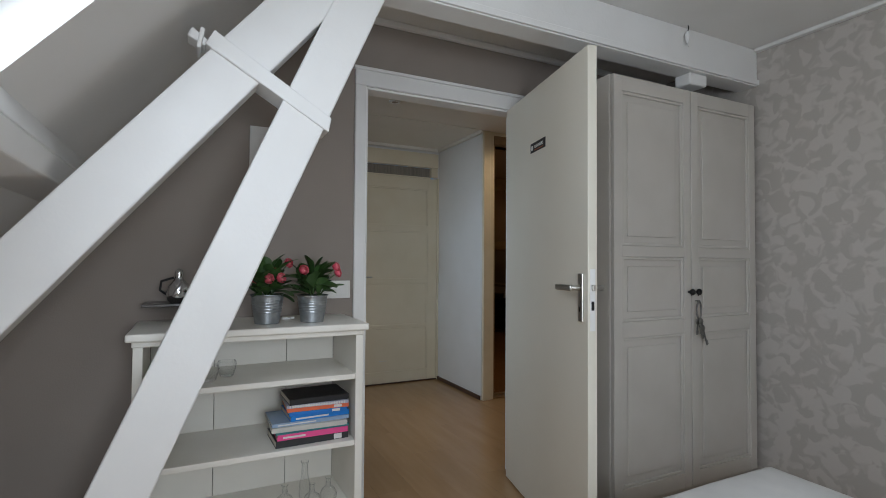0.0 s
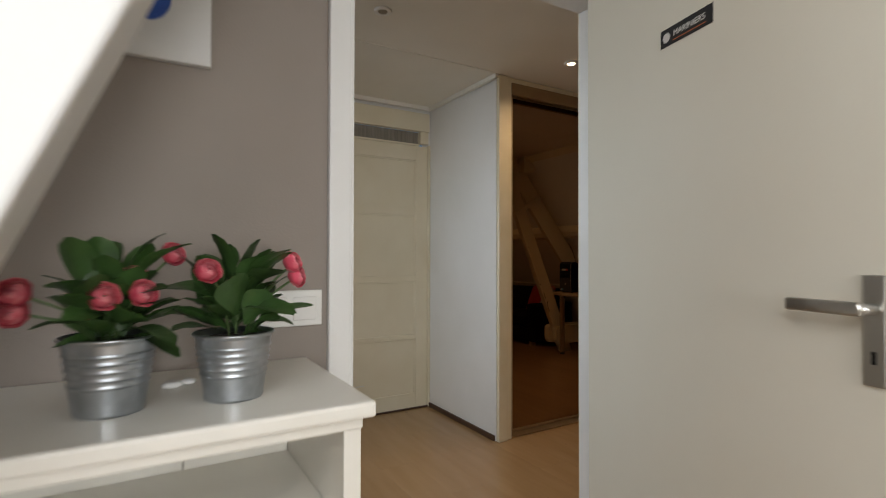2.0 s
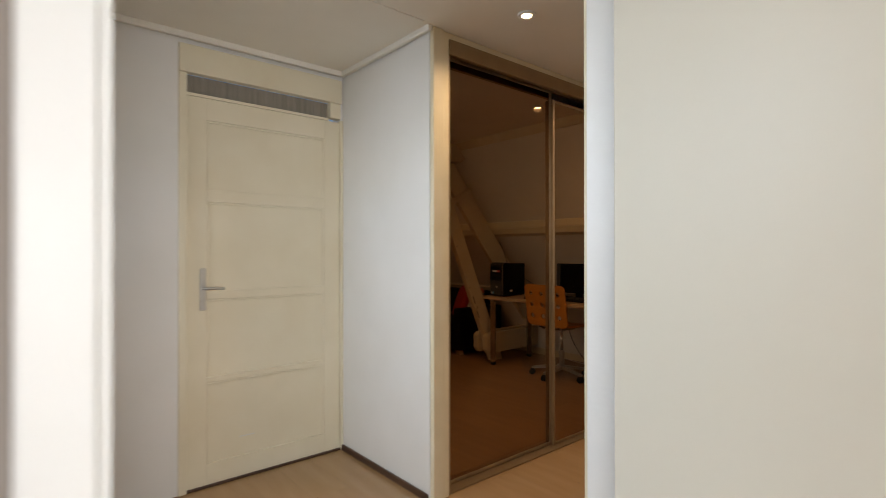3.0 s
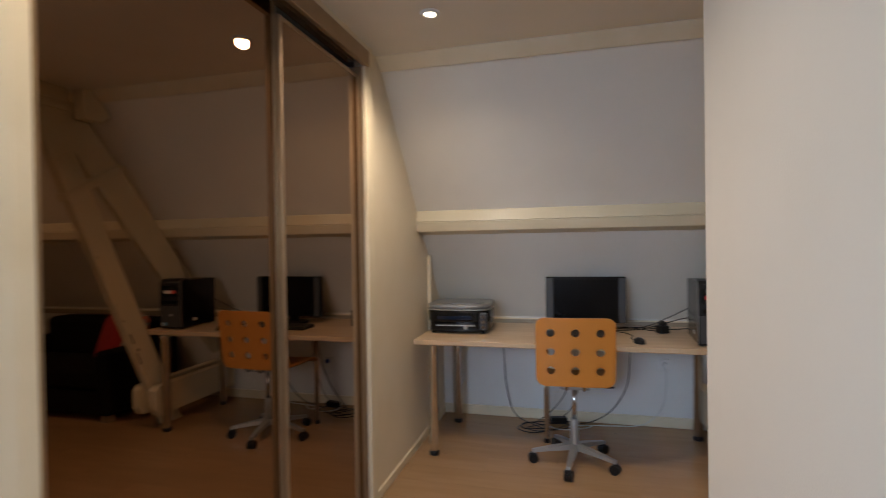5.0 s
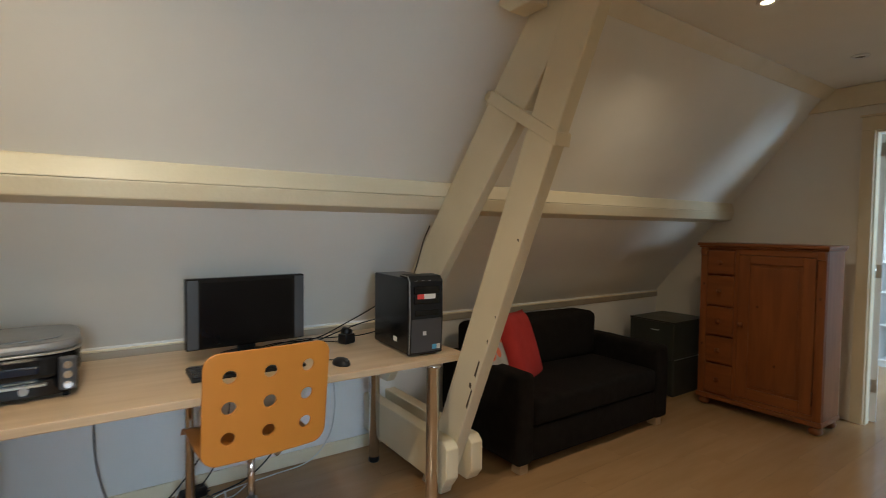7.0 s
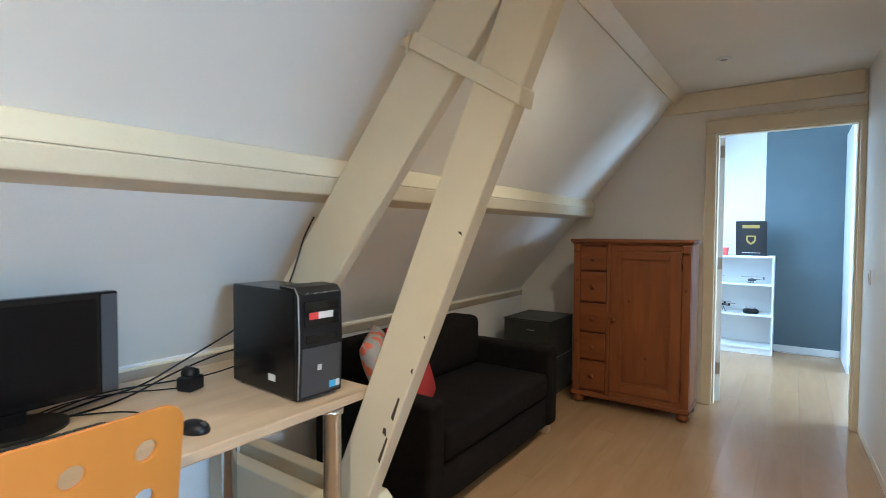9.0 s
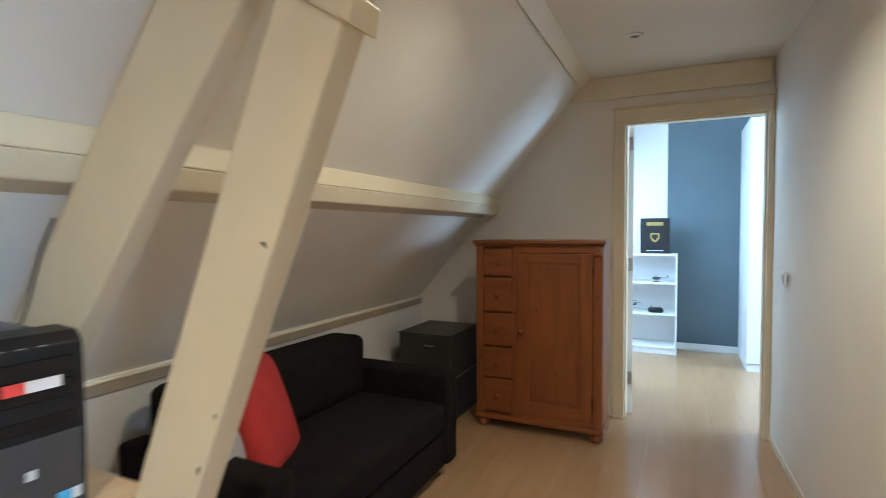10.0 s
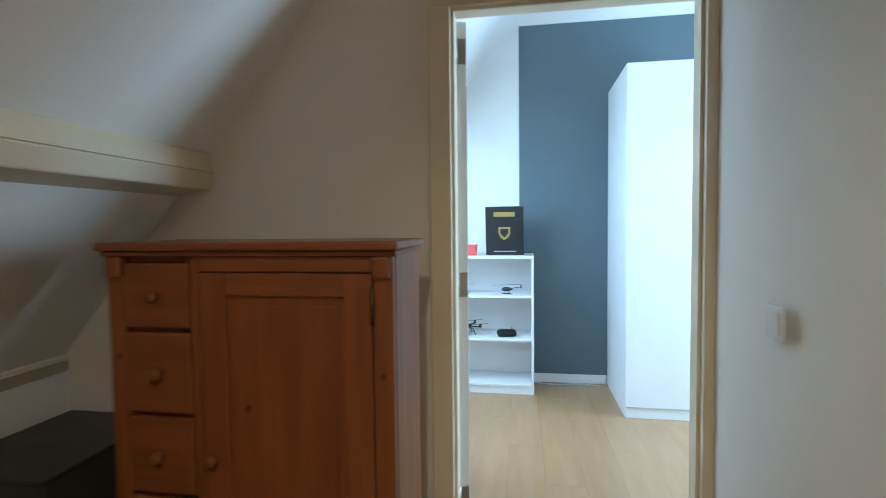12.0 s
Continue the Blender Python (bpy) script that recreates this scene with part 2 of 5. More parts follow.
# ceilings
bm = B()
box(bm, -0.05, 4.12, DOORH - 0.02, HALLN + 0.1, CEIL, CEIL + 0.1)
box(bm, 2.70, 4.12, END0 - 0.02, DOORH - 0.02, CEIL, CEIL + 0.1)
box(bm, 0.6, 2.00, CLOSET - 0.03, CLOSET - 0.024, CEIL - 0.004, CEIL + 0.01)
box(bm, 2.035, 2.06, CLOSET - 0.02, HALLN - 0.02, CEIL - 0.03, CEIL + 0.01, 0.006)
box(bm, 0.6, 2.035, HALLN - 0.045, HALLN - 0.02, CEIL - 0.03, CEIL + 0.01, 0.006)
single("ceiling_hall", bm, HALLWHITE, "white plastered hall ceiling with small spotlights", "ceiling", "structure")
bm = B()
box(bm, -0.05, 2.70, END0, DOORW, CEILB, CEILB + 0.1)
box(bm, 2.625, 2.66, END0, 1.58, CEILB - 0.02, CEILB - 0.0005, 0.004)
box(bm, 0.2, 2.66, DOORW - 0.03, DOORW, CEILB - 0.03, CEILB - 0.0005, 0.006)
single("ceiling_bedroom", bm, WHITE, "white bedroom ceiling with a narrow cove strip", "ceiling", "structure")
bm = B()
box(bm, 0.0, 4.0, BACK - 0.1, END1, 3.02, 3.12)
single("ceiling_end_room", bm, WHITE, "white ceiling of the room beyond", "ceiling", "structure")

# roof planes
slope_board("roof_east", 1, END0 - 0.05, HALLN + 0.1, "white boarded sloping roof over the desk and the sofa", paint=HALLWHITE)
slope_board("roof_west", -1, END0 - 0.05, DOORW + 0.04, "white boarded sloping roof in the bedroom", [(-0.35, 1.178, 4.12, 4.85)])
slope_board("roof_west_hall", -1, DOORW + 0.04, HALLN + 0.1, "white boarded sloping roof at the landing", [(2.87, 4.13, 4.2, 4.95)])

# wall with the bedroom door
DX0, DX1, DZ = 0.564, 1.462, 2.06
bm = B()
xl = mirror_x(KNEE)
prism(bm, [(xl, 0), (DX0, 0), (DX0, 2.45), (mirror_x(roof_x(2.45)) + 0.0, 2.45), (xl, roof_z(xl) + 0.03)], DOORW, DOORH)
box(bm, DX1, 2.70, DOORW, DOORH, 0, 2.45)
box(bm, DX0, DX1, DOORW, DOORH, DZ, 2.45)
single("wall_bedroom", bm, [TAUPE, HALLWHITE], "taupe painted wall with a doorway", "wall", "structure", pick=lambda n, c: 1 if n.y > 0.5 else 0)

# partition between bedroom and corridor
bm = B()
prism(bm, [(2.66, END0), (2.882, END0), (2.755, DOORH), (2.70, DOORH), (2.70, DOORW), (2.66, DOORW)], 0, 2.45, "z", 0.0)
single("wall_corridor", bm, [PAPER, HALLWHITE], "partition wall, patterned paper inside and white paint outside", "wall", "structure", pick=lambda n, c: 0 if n.x < -0.5 else 1)

# end wall with its doorway
EX0, EX1, EZ = 2.915, 3.733, 2.027
bm = B()
for a, b, z0, z1 in ((-1.3, -0.38, 0, 3.12), (0.42, 2.66, 0, 3.12), (-0.38, 0.42, 0, 0.86), (-0.38, 0.42, 1.74, 3.12)):
    box(bm, a, b, END1, END0, z0, z1)
box(bm, 2.66, EX0, END1, END0, 0, 3.12)
box(bm, EX0, EX1, END1, END0, EZ, 3.12)
prism(bm, [(EX1, 0), (KNEE + 0.1, 0), (KNEE + 0.1, roof_z(KNEE + 0.1) + 0.03), (roof_x(2.6), 2.63), (EX1, 2.63)], END1, END0)
single("wall_end", bm, HALLWHITE, "white end wall of the corridor with a doorway", "wall", "structure")
# unseen window, added around the south fill lamp
win = thing("window_south_added", "unseen white framed window added to light the bedroom from the south", "window", (0.02, (END0 + END1) / 2, 1.3), kind="structure")
for a, b, z0, z1 in ((-0.4, -0.36, -0.44, 0.44), (0.36, 0.4, -0.44, 0.44), (-0.36, 0.36, -0.44, -0.4), (-0.36, 0.36, 0.4, 0.44)):
    bm = B(); box(bm, a, b, -0.025, 0.025, z0, z1, 0.004)
    part("frame_bar", bm, BEAMWHITE, win)
bm = B(); box(bm, -0.36, 0.36, -0.012, -0.006, -0.4, 0.4)
o = part("pane", bm, GLASS, win)
o.visible_shadow = False

# knee walls
bm = B()
box(bm, KNEE, KNEE + 0.1, END0, HALLN, 0, 0.776)
single("wall_knee_east", bm, WHITE, "low white knee wall under the roof slope", "wall", "structure")
bm = B()
box(bm, mirror_x(KNEE) - 0.1, mirror_x(KNEE), END0, HALLN, 0, 0.776)
single("wall_knee_west", bm, TAUPE, "low taupe knee wall under the roof slope", "wall", "structure")

# north wall with the panelled door, and the boxed wall beside the closet
PX0, PX1 = 1.17, 2.02
bm = B()
prism(bm, [(xl, 0), (PX0 - 0.04, 0), (PX0 - 0.04, 2.45), (mirror_x(roof_x(2.45)), 2.45), (xl, roof_z(xl) + 0.03)], HALLN, HALLN + 0.1)
box(bm, PX0 - 0.04, 2.066, HALLN, HALLN + 0.1, 2.20, 2.45)
box(bm, PX1 + 0.03, 2.066, HALLN, HALLN + 0.1, 0, 2.20)
single("wall_north", bm, WHITE, "white wall of the landing around a panelled door", "wall", "structure")
bm = B()
box(bm, 2.066, 2.12, CLOSET + 0.012, HALLN + 0.1, 0, 2.45)
single("wall_closet_side", bm, WHITE, "white side wall of the built-in closet", "wall", "structure")
bm = B()
prism(bm, [(3.858, 0), (KNEE + 0.1, 0), (KNEE + 0.1, roof_z(KNEE + 0.1) + 0.02), (roof_x(2.45), 2.45), (3.858, 2.45)], CLOSET + 0.018, CLOSET + 0.09)
box(bm, 2.12, 5.4, HALLN, HALLN + 0.1, 0, 2.45)
single("wall_closet", bm, PANELCREAM, "cream panel wall between closet and desk corner", "wall", "structure")

# the room at the corridor's end
bm = B()
box(bm, 0.4, 5.4, BACK - 0.1, BACK, 0, 3.12)
single("wall_back", bm, WHITE, "white back wall of the room beyond", "wall", "structure")
bm = B()
for y0, y1, z0, z1 in ((BACK, -2.95, 0, 3.12), (-1.75, END1, 0, 3.12), (-2.95, -1.75, 0, 0.85), (-2.95, -1.75, 2.15, 3.12)):
    box(bm, 0.4, 0.5, y0, y1, z0, z1)
single("wall_end_west", bm, WHITE, "white wall of the room beyond with a window", "wall", "structure")
win = thing("window_end_west", "white framed window of the room beyond", "window", (0.45, -2.35, 1.5), kind="structure")
for y0, y1, z0, z1 in ((-0.6, -0.54, -0.65, 0.65), (0.54, 0.6, -0.65, 0.65), (-0.54, 0.54, -0.65, -0.59), (-0.54, 0.54, 0.59, 0.65)):
    bm = B(); box(bm, -0.03, 0.03, y0, y1, z0, z1, 0.004)
    part("frame_bar", bm, BEAMWHITE, win)
bm = B(); box(bm, -0.01, -0.004, -0.54, 0.54, -0.59, 0.59)
o = part("pane", bm, GLASS, win)
o.visible_shadow = False
bm = B()
box(bm, 2.2, 3.522, BACK, BACK + 0.004, 0.07, 2.87)
single("wall_accent", bm, GREYPANEL, "slate grey painted field on the white wall", "wall paint", "structure")
bm = B()
box(bm, KNEE, KNEE + 0.1, BACK, END1, 0, 0.8)
single("wall_knee_end", bm, WHITE, "white knee wall of the room beyond", "wall", "structure")
slope_board("roof_end", 1, BACK - 0.1, END1, "white sloping roof of the room beyond", [(-3.0, -1.8, 4.2, 4.95)])

# ---- timber ----
def purlin(name, side, y0, y1, mat):
    bm = B()
    for sec in ([(4.655, 1.425), (4.632, 1.488), (4.70, 1.49), (4.84, 1.44), (4.83, 1.40)], [(4.632, 1.489), (4.655, 1.56), (4.68, 1.572), (4.76, 1.48), (4.70, 1.4895)]):
        prism(bm, [(x if side > 0 else mirror_x(x), z) for x, z in sec], y0, y1, "y", 0.006)
    return single(name, bm, mat, "painted purlin beam along the roof slope", "beam", "structure")


purlin("purlin_east", 1, END0, CLOSET + 0.018, BEAMCREAM)
purlin("purlin_west", -1, END0, DOORW, BEAMWHITE)
purlin("purlin_west_hall", -1, DOORH, HALLN, BEAMCREAM)


def truss(side, mat, tie_x, tie_top, ya, yb):
    label = ("white" if side < 0 else "cream") + " painted timber roof truss with a leaning strut"
    t = thing("roof_truss", label, "truss", kind="structure")
    def sx(pts):
        return [(x if side > 0 else mirror_x(x), z) for x, z in pts]
    lo, hi = (0.025, 0.035) if side > 0 else (0.0, 0.0)
    bm = B()
    prism(bm, sx([(5.206 - lo, 0.42), (3.70 - lo, 2.27), (3.915 + hi, 2.27), (5.267 + hi, 0.62), (5.267 + hi, 0.42)]), ya + 0.006, yb - 0.006, "y", 0.006)
    part("rafter", bm, mat, t)
    bm = B()
    prism(bm, sx([(4.774, 0.0), (4.598, 0.0), (3.628, 2.25), (3.80, 2.25)]), ya, yb, "y", 0.006)
    part("strut", bm, mat, t)
    bm = B()
    prism(bm, sx([(3.862, 1.690), (3.872, 1.640), (4.262, 1.873), (4.236, 1.922)]), ya - 0.009, yb + 0.009, "y", 0.004)
    part("collar", bm, mat, t)
    bm = B()
    prism(bm, sx([(4.252, 1.895), (4.262, 1.873), (4.315, 1.90), (4.30, 1.93)]), ya + 0.015, yb - 0.015, "y", 0.006)
    part("peg", bm, mat, t)
    bm = B()
    prism(bm, sx([(4.262, 1.925), (4.275, 1.86), (4.287, 1.862), (4.276, 1.93)]), ya + 0.004, yb - 0.004, "y", 0.004)
    part("wedge", bm, mat, t)
    for y in (ya - 0.075, yb + 0.005):
        bm = B()
        prism(bm, sx([(4.44, 0.30), (4.44, 0.16), (4.475, 0.11), (5.32, 0.11), (5.32, 0.33), (4.475, 0.33)]), y, y + 0.07, "y", 0.006)
        part("foot_clamp", bm, mat, t)
    x0, x1 = tie_x
    bm = B()
    box(bm, x0, x1, 1.585, 1.70, 2.20, tie_top - 0.0005, 0.004)
    part("tie_beam", bm, mat, t)
    for a in (1.572, 1.701):
        bm = B(); box(bm, x0, x1, a, a + 0.012, 2.205, 2.235, 0.003)
        part("batten", bm, mat, t)
    return t


truss(-1, BEAMWHITE, (0.16, 2.66), CEILB, 1.578, 1.682)
tr = truss(1, BEAMCREAM, (2.80, 3.90), CEIL, 1.645, 1.71)
bm = B()
prism(bm, [(3.92, 2.349), (3.92, 2.16), (4.04, 2.16), (4.11, 2.21), (4.0, 2.349)], 1.712, 1.80, "y", 0.006)
part("corbel", bm, BEAMCREAM, tr)
CHIP = material("bare_dark_wood", (0.06, 0.04, 0.025), 0.8, bump=0.1)
for k, (z, h, w) in enumerate(((0.95, 0.012, 0.004), (0.66, 0.085, 0.007), (0.60, 0.03, 0.012), (0.50, 0.10, 0.006), (1.28, 0.014, 0.01), (1.66, 0.02, 0.006), (0.83, 0.02, 0.005))):
    x = 4.598 - z / 2.3196 + 0.012 + 0.01 * (k % 3)
    bm = B(); prism(bm, [(x - w, z), (x + w * 0.4, z + 0.01), (x + w - h / 2.32, z + h), (x - h / 2.32, z + h * 0.95)], 1.7102, 1.7106)
    part("paint_chip", bm, CHIP, tr, "chip of bare dark wood")

# ---- trim ----
def casing(name, x0, x1, z1, y, out, w, mat, label, sides="lr", depth=0.02):
    """Frame boards around a doorway, on a wall face at y; out: -1 or 1, the side on which they stand proud."""
    t = thing(name, label, "door frame", kind="structure")
    ya, yb = sorted((y + out * 0.0005, y + out * depth))
    if "l" in sides:
        bm = B(); box(bm, x0 - w, x0, ya, yb, 0, z1, 0.004)
        part("casing_post", bm, mat, t)
    if "r" in sides:
        bm = B(); box(bm, x1, x1 + w, ya, yb, 0, z1, 0.004)
        part("casing_post", bm, mat, t)
    bm = B(); box(bm, x0 - w, x1 + w, ya, yb, z1, z1 + w + 0.02, 0.004)
    part("casing_head", bm, mat, t)
    bm = B(); box(bm, x0 - w - 0.008, x1 + w + 0.008, ya - (0.01 if out < 0 else 0), yb + (0.01 if out > 0 else 0), z1 + w + 0.02, z1 + w + 0.035, 0.003)
    part("cap_moulding", bm, mat, t)
    return t


def jamb(name, x0, x1, z1, y0, y1, mat, label):
    t = thing(name, label, "door frame", kind="structure")
    for a, b in ((x0 - 0.0, x0 + 0.012), (x1 - 0.012, x1)):
        bm = B(); box(bm, a, b, y0, y1, 0, z1 - 0.012, 0.002)
        part("jamb_post", bm, mat, t)
    bm = B(); box(bm, x0, x1, y0, y1, z1 - 0.012, z1, 0.002)
    part("jamb_head", bm, mat, t)
    return t


casing("trim_bedroom_door", DX0, DX1, DZ, DOORW, -1, 0.056, BEAMWHITE, "white painted moulded door frame")
jamb("trim_bedroom_jamb", DX0, DX1, DZ, DOORW - 0.004, DOORH + 0.004, BEAMWHITE, "white painted door lining")
casing("trim_bedroom_door_hall", DX0, DX1, DZ, DOORH, 1, 0.065, TRIM, "cream painted door frame on the hall side")
casing("trim_end_door", EX0, EX1, EZ, END0, 1, 0.075, TRIM, "cream painted door frame of the end room", sides="r")
jamb("trim_end_jamb", EX0, EX1, EZ, END1 - 0.004, END0 + 0.004, TRIM, "cream painted door lining")
bm = B(); box(bm, EX0 - 0.036, EX0, END0 + 0.0005, END0 + 0.03, 0, EZ, 0.004)
single("trim_end_post", bm, TRIM, "narrow cream door frame post", "door frame", "structure")
bm = B(); box(bm, 2.90, 4.13, END0 + 0.0005, END0 + 0.028, 2.20, CEIL - 0.001, 0.005)
single("trim_end_beam", bm, TRIM, "cream painted board above the doorway", "beam", "structure")
# roof edge batten and knee wall ledge
bm = B(); prism(bm, [(3.96, 2.349), (4.0, 2.349), (4.045, 2.297), (4.03, 2.285), (3.985, 2.325)], END0, CLOSET + 0.018, "y", 0.003)
single("trim_ceiling_east", bm, TRIM, "cream batten where ceiling and slope meet", "trim", "structure")
# cream trim in the ledge's shade: the shade is put into this duller beige
KNEESHADE = material("shaded_cream_paint", (0.40, 0.35, 0.27), 0.55, second=(0.34, 0.29, 0.22), scale=6, fine=90, bump=0.1)
bm = B(); box(bm, KNEE - 0.016, KNEE, END0, CLOSET + 0.018, 0.756, 0.766, 0.003)
single("trim_knee_ledge", bm, TRIM, "narrow cream ledge where the slope meets the knee wall", "trim", "structure")
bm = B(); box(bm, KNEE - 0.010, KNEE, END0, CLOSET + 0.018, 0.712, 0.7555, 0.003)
single("trim_knee_shade", bm, KNEESHADE, "batten under the knee wall ledge, its shade painted in dull beige", "trim", "structure")
bm = B(); box(bm, KNEE - 0.014, KNEE, END0, CLOSET + 0.018, 0, 0.075, 0.004)
single("baseboard", bm, TRIM, "white painted baseboard on the knee wall", "baseboard", "structure")
bm = B(); box(bm, 3.86, KNEE - 0.014, CLOSET + 0.006, CLOSET + 0.018, 0, 0.05, 0.004)
single("baseboard_closet", bm, TRIM, "cream painted baseboard beside the closet", "baseboard", "structure")
bm = B(); box(bm, 2.052, 2.066, CLOSET + 0.02, HALLN, 0, 0.035, 0.004)
single("baseboard_landing", bm, DARK, "dark brown floor strip along the white wall", "baseboard", "structure")
bm = B(); box(bm, 2.84, 3.41, BACK + 0.004, BACK + 0.02, 0, 0.07, 0.004)
single("baseboard_end", bm, BEAMWHITE, "white baseboard below the grey wall", "baseboard", "structure")
bm = B(); prism(bm, [(2.870, END0), (2.884, END0), (2.765, DOORH - 0.02), (2.751, DOORH - 0.02)], 0, 0.05, "z", 0.003)
single("baseboard_corridor", bm, TRIM, "cream baseboard along the corridor wall", "baseboard", "structure")

# ---- closet with bronze mirror doors ----
closet = thing("sliding_closet", "built-in closet with two bronze mirrored sliding doors", "closet", (0, 0, 0))
bm = B(); box(bm, 2.066, 2.135, CLOSET - 0.02, CLOSET + 0.01, 0, CEIL - 0.002, 0.005)
part("side_post", bm, TRIM, closet, "cream painted post")
bm = B(); box(bm, 2.135, 2.177, CLOSET - 0.008, CLOSET + 0.03, 0, CEIL - 0.002, 0.004)
part("side_post", bm, TRIM, closet, "cream painted post")
bm = B(); box(bm, 3.780, 3.862, CLOSET - 0.006, CLOSET + 0.018, 0, CEIL - 0.002, 0.005)
part("side_post", bm, TRIM, closet, "cream painted post")
bm = B(); box(bm, 3.7785, 3.80, CLOSET + 0.0185, CLOSET + 0.14, 0, 2.236, 0.002)
part("side_track", bm, BRONZE, closet)
bm = B(); box(bm, 2.178, 3.812, CLOSET - 0.014, CLOSET + 0.012, 2.236, 2.316, 0.004)
fascia = part("top_track", bm, BRONZE, closet, "bronze top track")
for y in (CLOSET + 0.062, CLOSET + 0.094):
    bm = B(); box(bm, 2.178, 3.780, y - 0.004, y, 2.262, 2.316)
    part("track_rib", bm, BRONZE, fascia)
bm = B(); box(bm, 2.178, 3.780, CLOSET + 0.0, CLOSET + 0.14, 0.001, 0.010)
part("floor_track", bm, BRONZE, closet)
bm = B(); box(bm, 2.178, 3.804, CLOSET - 0.004, CLOSET + 0.14, 2.3165, CEIL - 0.002)
part("top_board", bm, TRIM, closet)
bm = B(); box(bm, 2.178, 2.19, CLOSET - 0.004, CLOSET + 0.14, 0.012, 2.235, 0.003)
part("side_track", bm, BRONZE, closet)
for a, b, y, top in ((2.192, 3.106, CLOSET + 0.062, 2.262), (3.086, 3.778, CLOSET + 0.036, 2.198)):
    bm = B(); box(bm, a + 0.012, b - 0.004, y + 0.006, y + 0.012, 0.03, top - 0.014)
    d = part("mirror_door", bm, MIRROR, closet, "bronze tinted mirror panel")
    for p, q in ((a, a + 0.018), (b - 0.022, b)) if b < 3.5 else ((a, a + 0.018), (b - 0.005, b)):
        bm = B(); box(bm, p, q, y, y + 0.024, 0.014, top, 0.004)
        part("door_stile", bm, BRONZE, d)
    for p, q in ((0.014, 0.032), (top - 0.019, top - 0.002)):
        bm = B(); box(bm, a, b, y + 0.002, y + 0.022, p, q, 0.003)
        part("door_rail", bm, BRONZE, d)

# ---- spotlights ----
WARM = glow("warm_lamp", (1.0, 0.76, 0.46), 18.0)
DULL = material("dull_reflector", (0.25, 0.22, 0.18), 0.3, metal=0.8, bump=0)


def spotlight(x, y, lit, power=6.0):
    label = "small recessed ceiling spotlight with a white ring, " + ("switched on" if lit else "switched off")
    t = thing("ceiling_spotlight", label, "spotlight", (x, y, CEIL - 0.012), group="ceiling spotlights")
    bm = B(); lathe(bm, [(0.024, 0.011), (0.024, 0.004), (0.030, 0.0), (0.041, 0.003), (0.043, 0.011)], sides=20)
    part("ring", bm, BEAMWHITE, t)
    bm = B(); lathe(bm, [(0.023, 0.004), (0.023, 0.0105)], sides=16)
    part("bulb", bm, WARM if lit else DULL, t)
    if lit:
        lamp = new("spot_lamp", bpy.data.lights.new("spot_lamp", "SPOT"))
        lamp.data.energy, lamp.data.color = power, (1.0, 0.72, 0.45)
        lamp.data.spot_size, lamp.data.spot_blend, lamp.data.shadow_soft_size = radians(150), 0.75, 0.03
        lamp.matrix_world = look((x, y, CEIL - 0.02), (x, y, 0))


spotlight(2.327, 3.22, True, 28)
spotlight(3.56, 3.205, True, 58)
spotlight(3.622, 0.664, True, 33)
spotlight(1.089, 3.211, False)
spotlight(3.626, -0.521, False)

# ---- things in the bedroom ----
def text_part(name, words, size, parent, m, mat, label=""):
    cu = bpy.data.curves.new(name, "FONT")
    cu.body, cu.size, cu.extrude, cu.align_x, cu.align_y = words, size, 0.0004, "CENTER", "CENTER"
    tmp = bpy.data.objects.new(name, cu)
    me = bpy.data.meshes.new_from_object(tmp)
    bpy.data.objects.remove(tmp)
    me.materials.append(mat)
    ob = new(name, me)
    ob.parent = parent
    ob.matrix_local = m
    return tagged(ob, label)


PRINT = material("pale_print", (0.7, 0.69, 0.66), 0.6, bump=0)
ORANGE = material("orange_print", (0.62, 0.16, 0.05), 0.6, bump=0)
BLACKCARD = material("black_card", (0.012, 0.012, 0.014), 0.45, bump=0.04)

# the bedroom door, swung into the room
DOORLEN = 0.893
door = thing("door_bedroom", "cream painted flush door standing open into the bedroom", "door", (1.426, 2.203, 0), -103, kind="structure")
bm = B(); box(bm, 0, DOORLEN, -0.04, 0, 0.012, 2.052, 0.003)
part("leaf", bm, LEAF, door)
for y, s in ((-0.0405, -1), (0.0005, 1)):
    bm = B(); box(bm, DOORLEN - 0.067, DOORLEN - 0.031, min(y, y + s * 0.008), max(y, y + s * 0.008), 0.962, 1.152, 0.003)
    plate = part("handle_plate", bm, STEEL, door, "brushed steel plate")
    bm = B()
    tube(bm, [(DOORLEN - 0.049, y, 1.095), (DOORLEN - 0.049, y + s * 0.048, 1.095)], 0.010, 12)
    box(bm, DOORLEN - 0.172, DOORLEN - 0.040, min(y + s * 0.042, y + s * 0.056), max(y + s * 0.042, y + s * 0.056), 1.083, 1.107, 0.005)
    part("lever", smooth(bm), STEEL, plate, "brushed steel door lever")
    bm = B(); box(bm, DOORLEN - 0.053, DOORLEN - 0.045, min(y + s * 0.007, y + s * 0.0085), max(y + s * 0.007, y + s * 0.0085), 1.0, 1.022)
    part("keyhole", bm, BLACK, plate)
bm = B(); box(bm, DOORLEN + 0.0005, DOORLEN + 0.002, -0.031, -0.009, 0.93, 1.17, 0.0005)
lock = part("lock_strip", bm, BEAMWHITE, door, "white lock strip")
bm = B(); box(bm, DOORLEN + 0.002, DOORLEN + 0.013, -0.027, -0.013, 1.085, 1.11, 0.003)
part("latch", bm, STEEL, lock)
bm = B(); box(bm, DOORLEN + 0.002, DOORLEN + 0.003, -0.026, -0.014, 1.01, 1.045)
part("bolt_slot", bm, BLACK, lock)
bm = B(); box(bm, 0.34, 0.51, -0.0425, -0.0405, 1.735, 1.782, 0.0006)
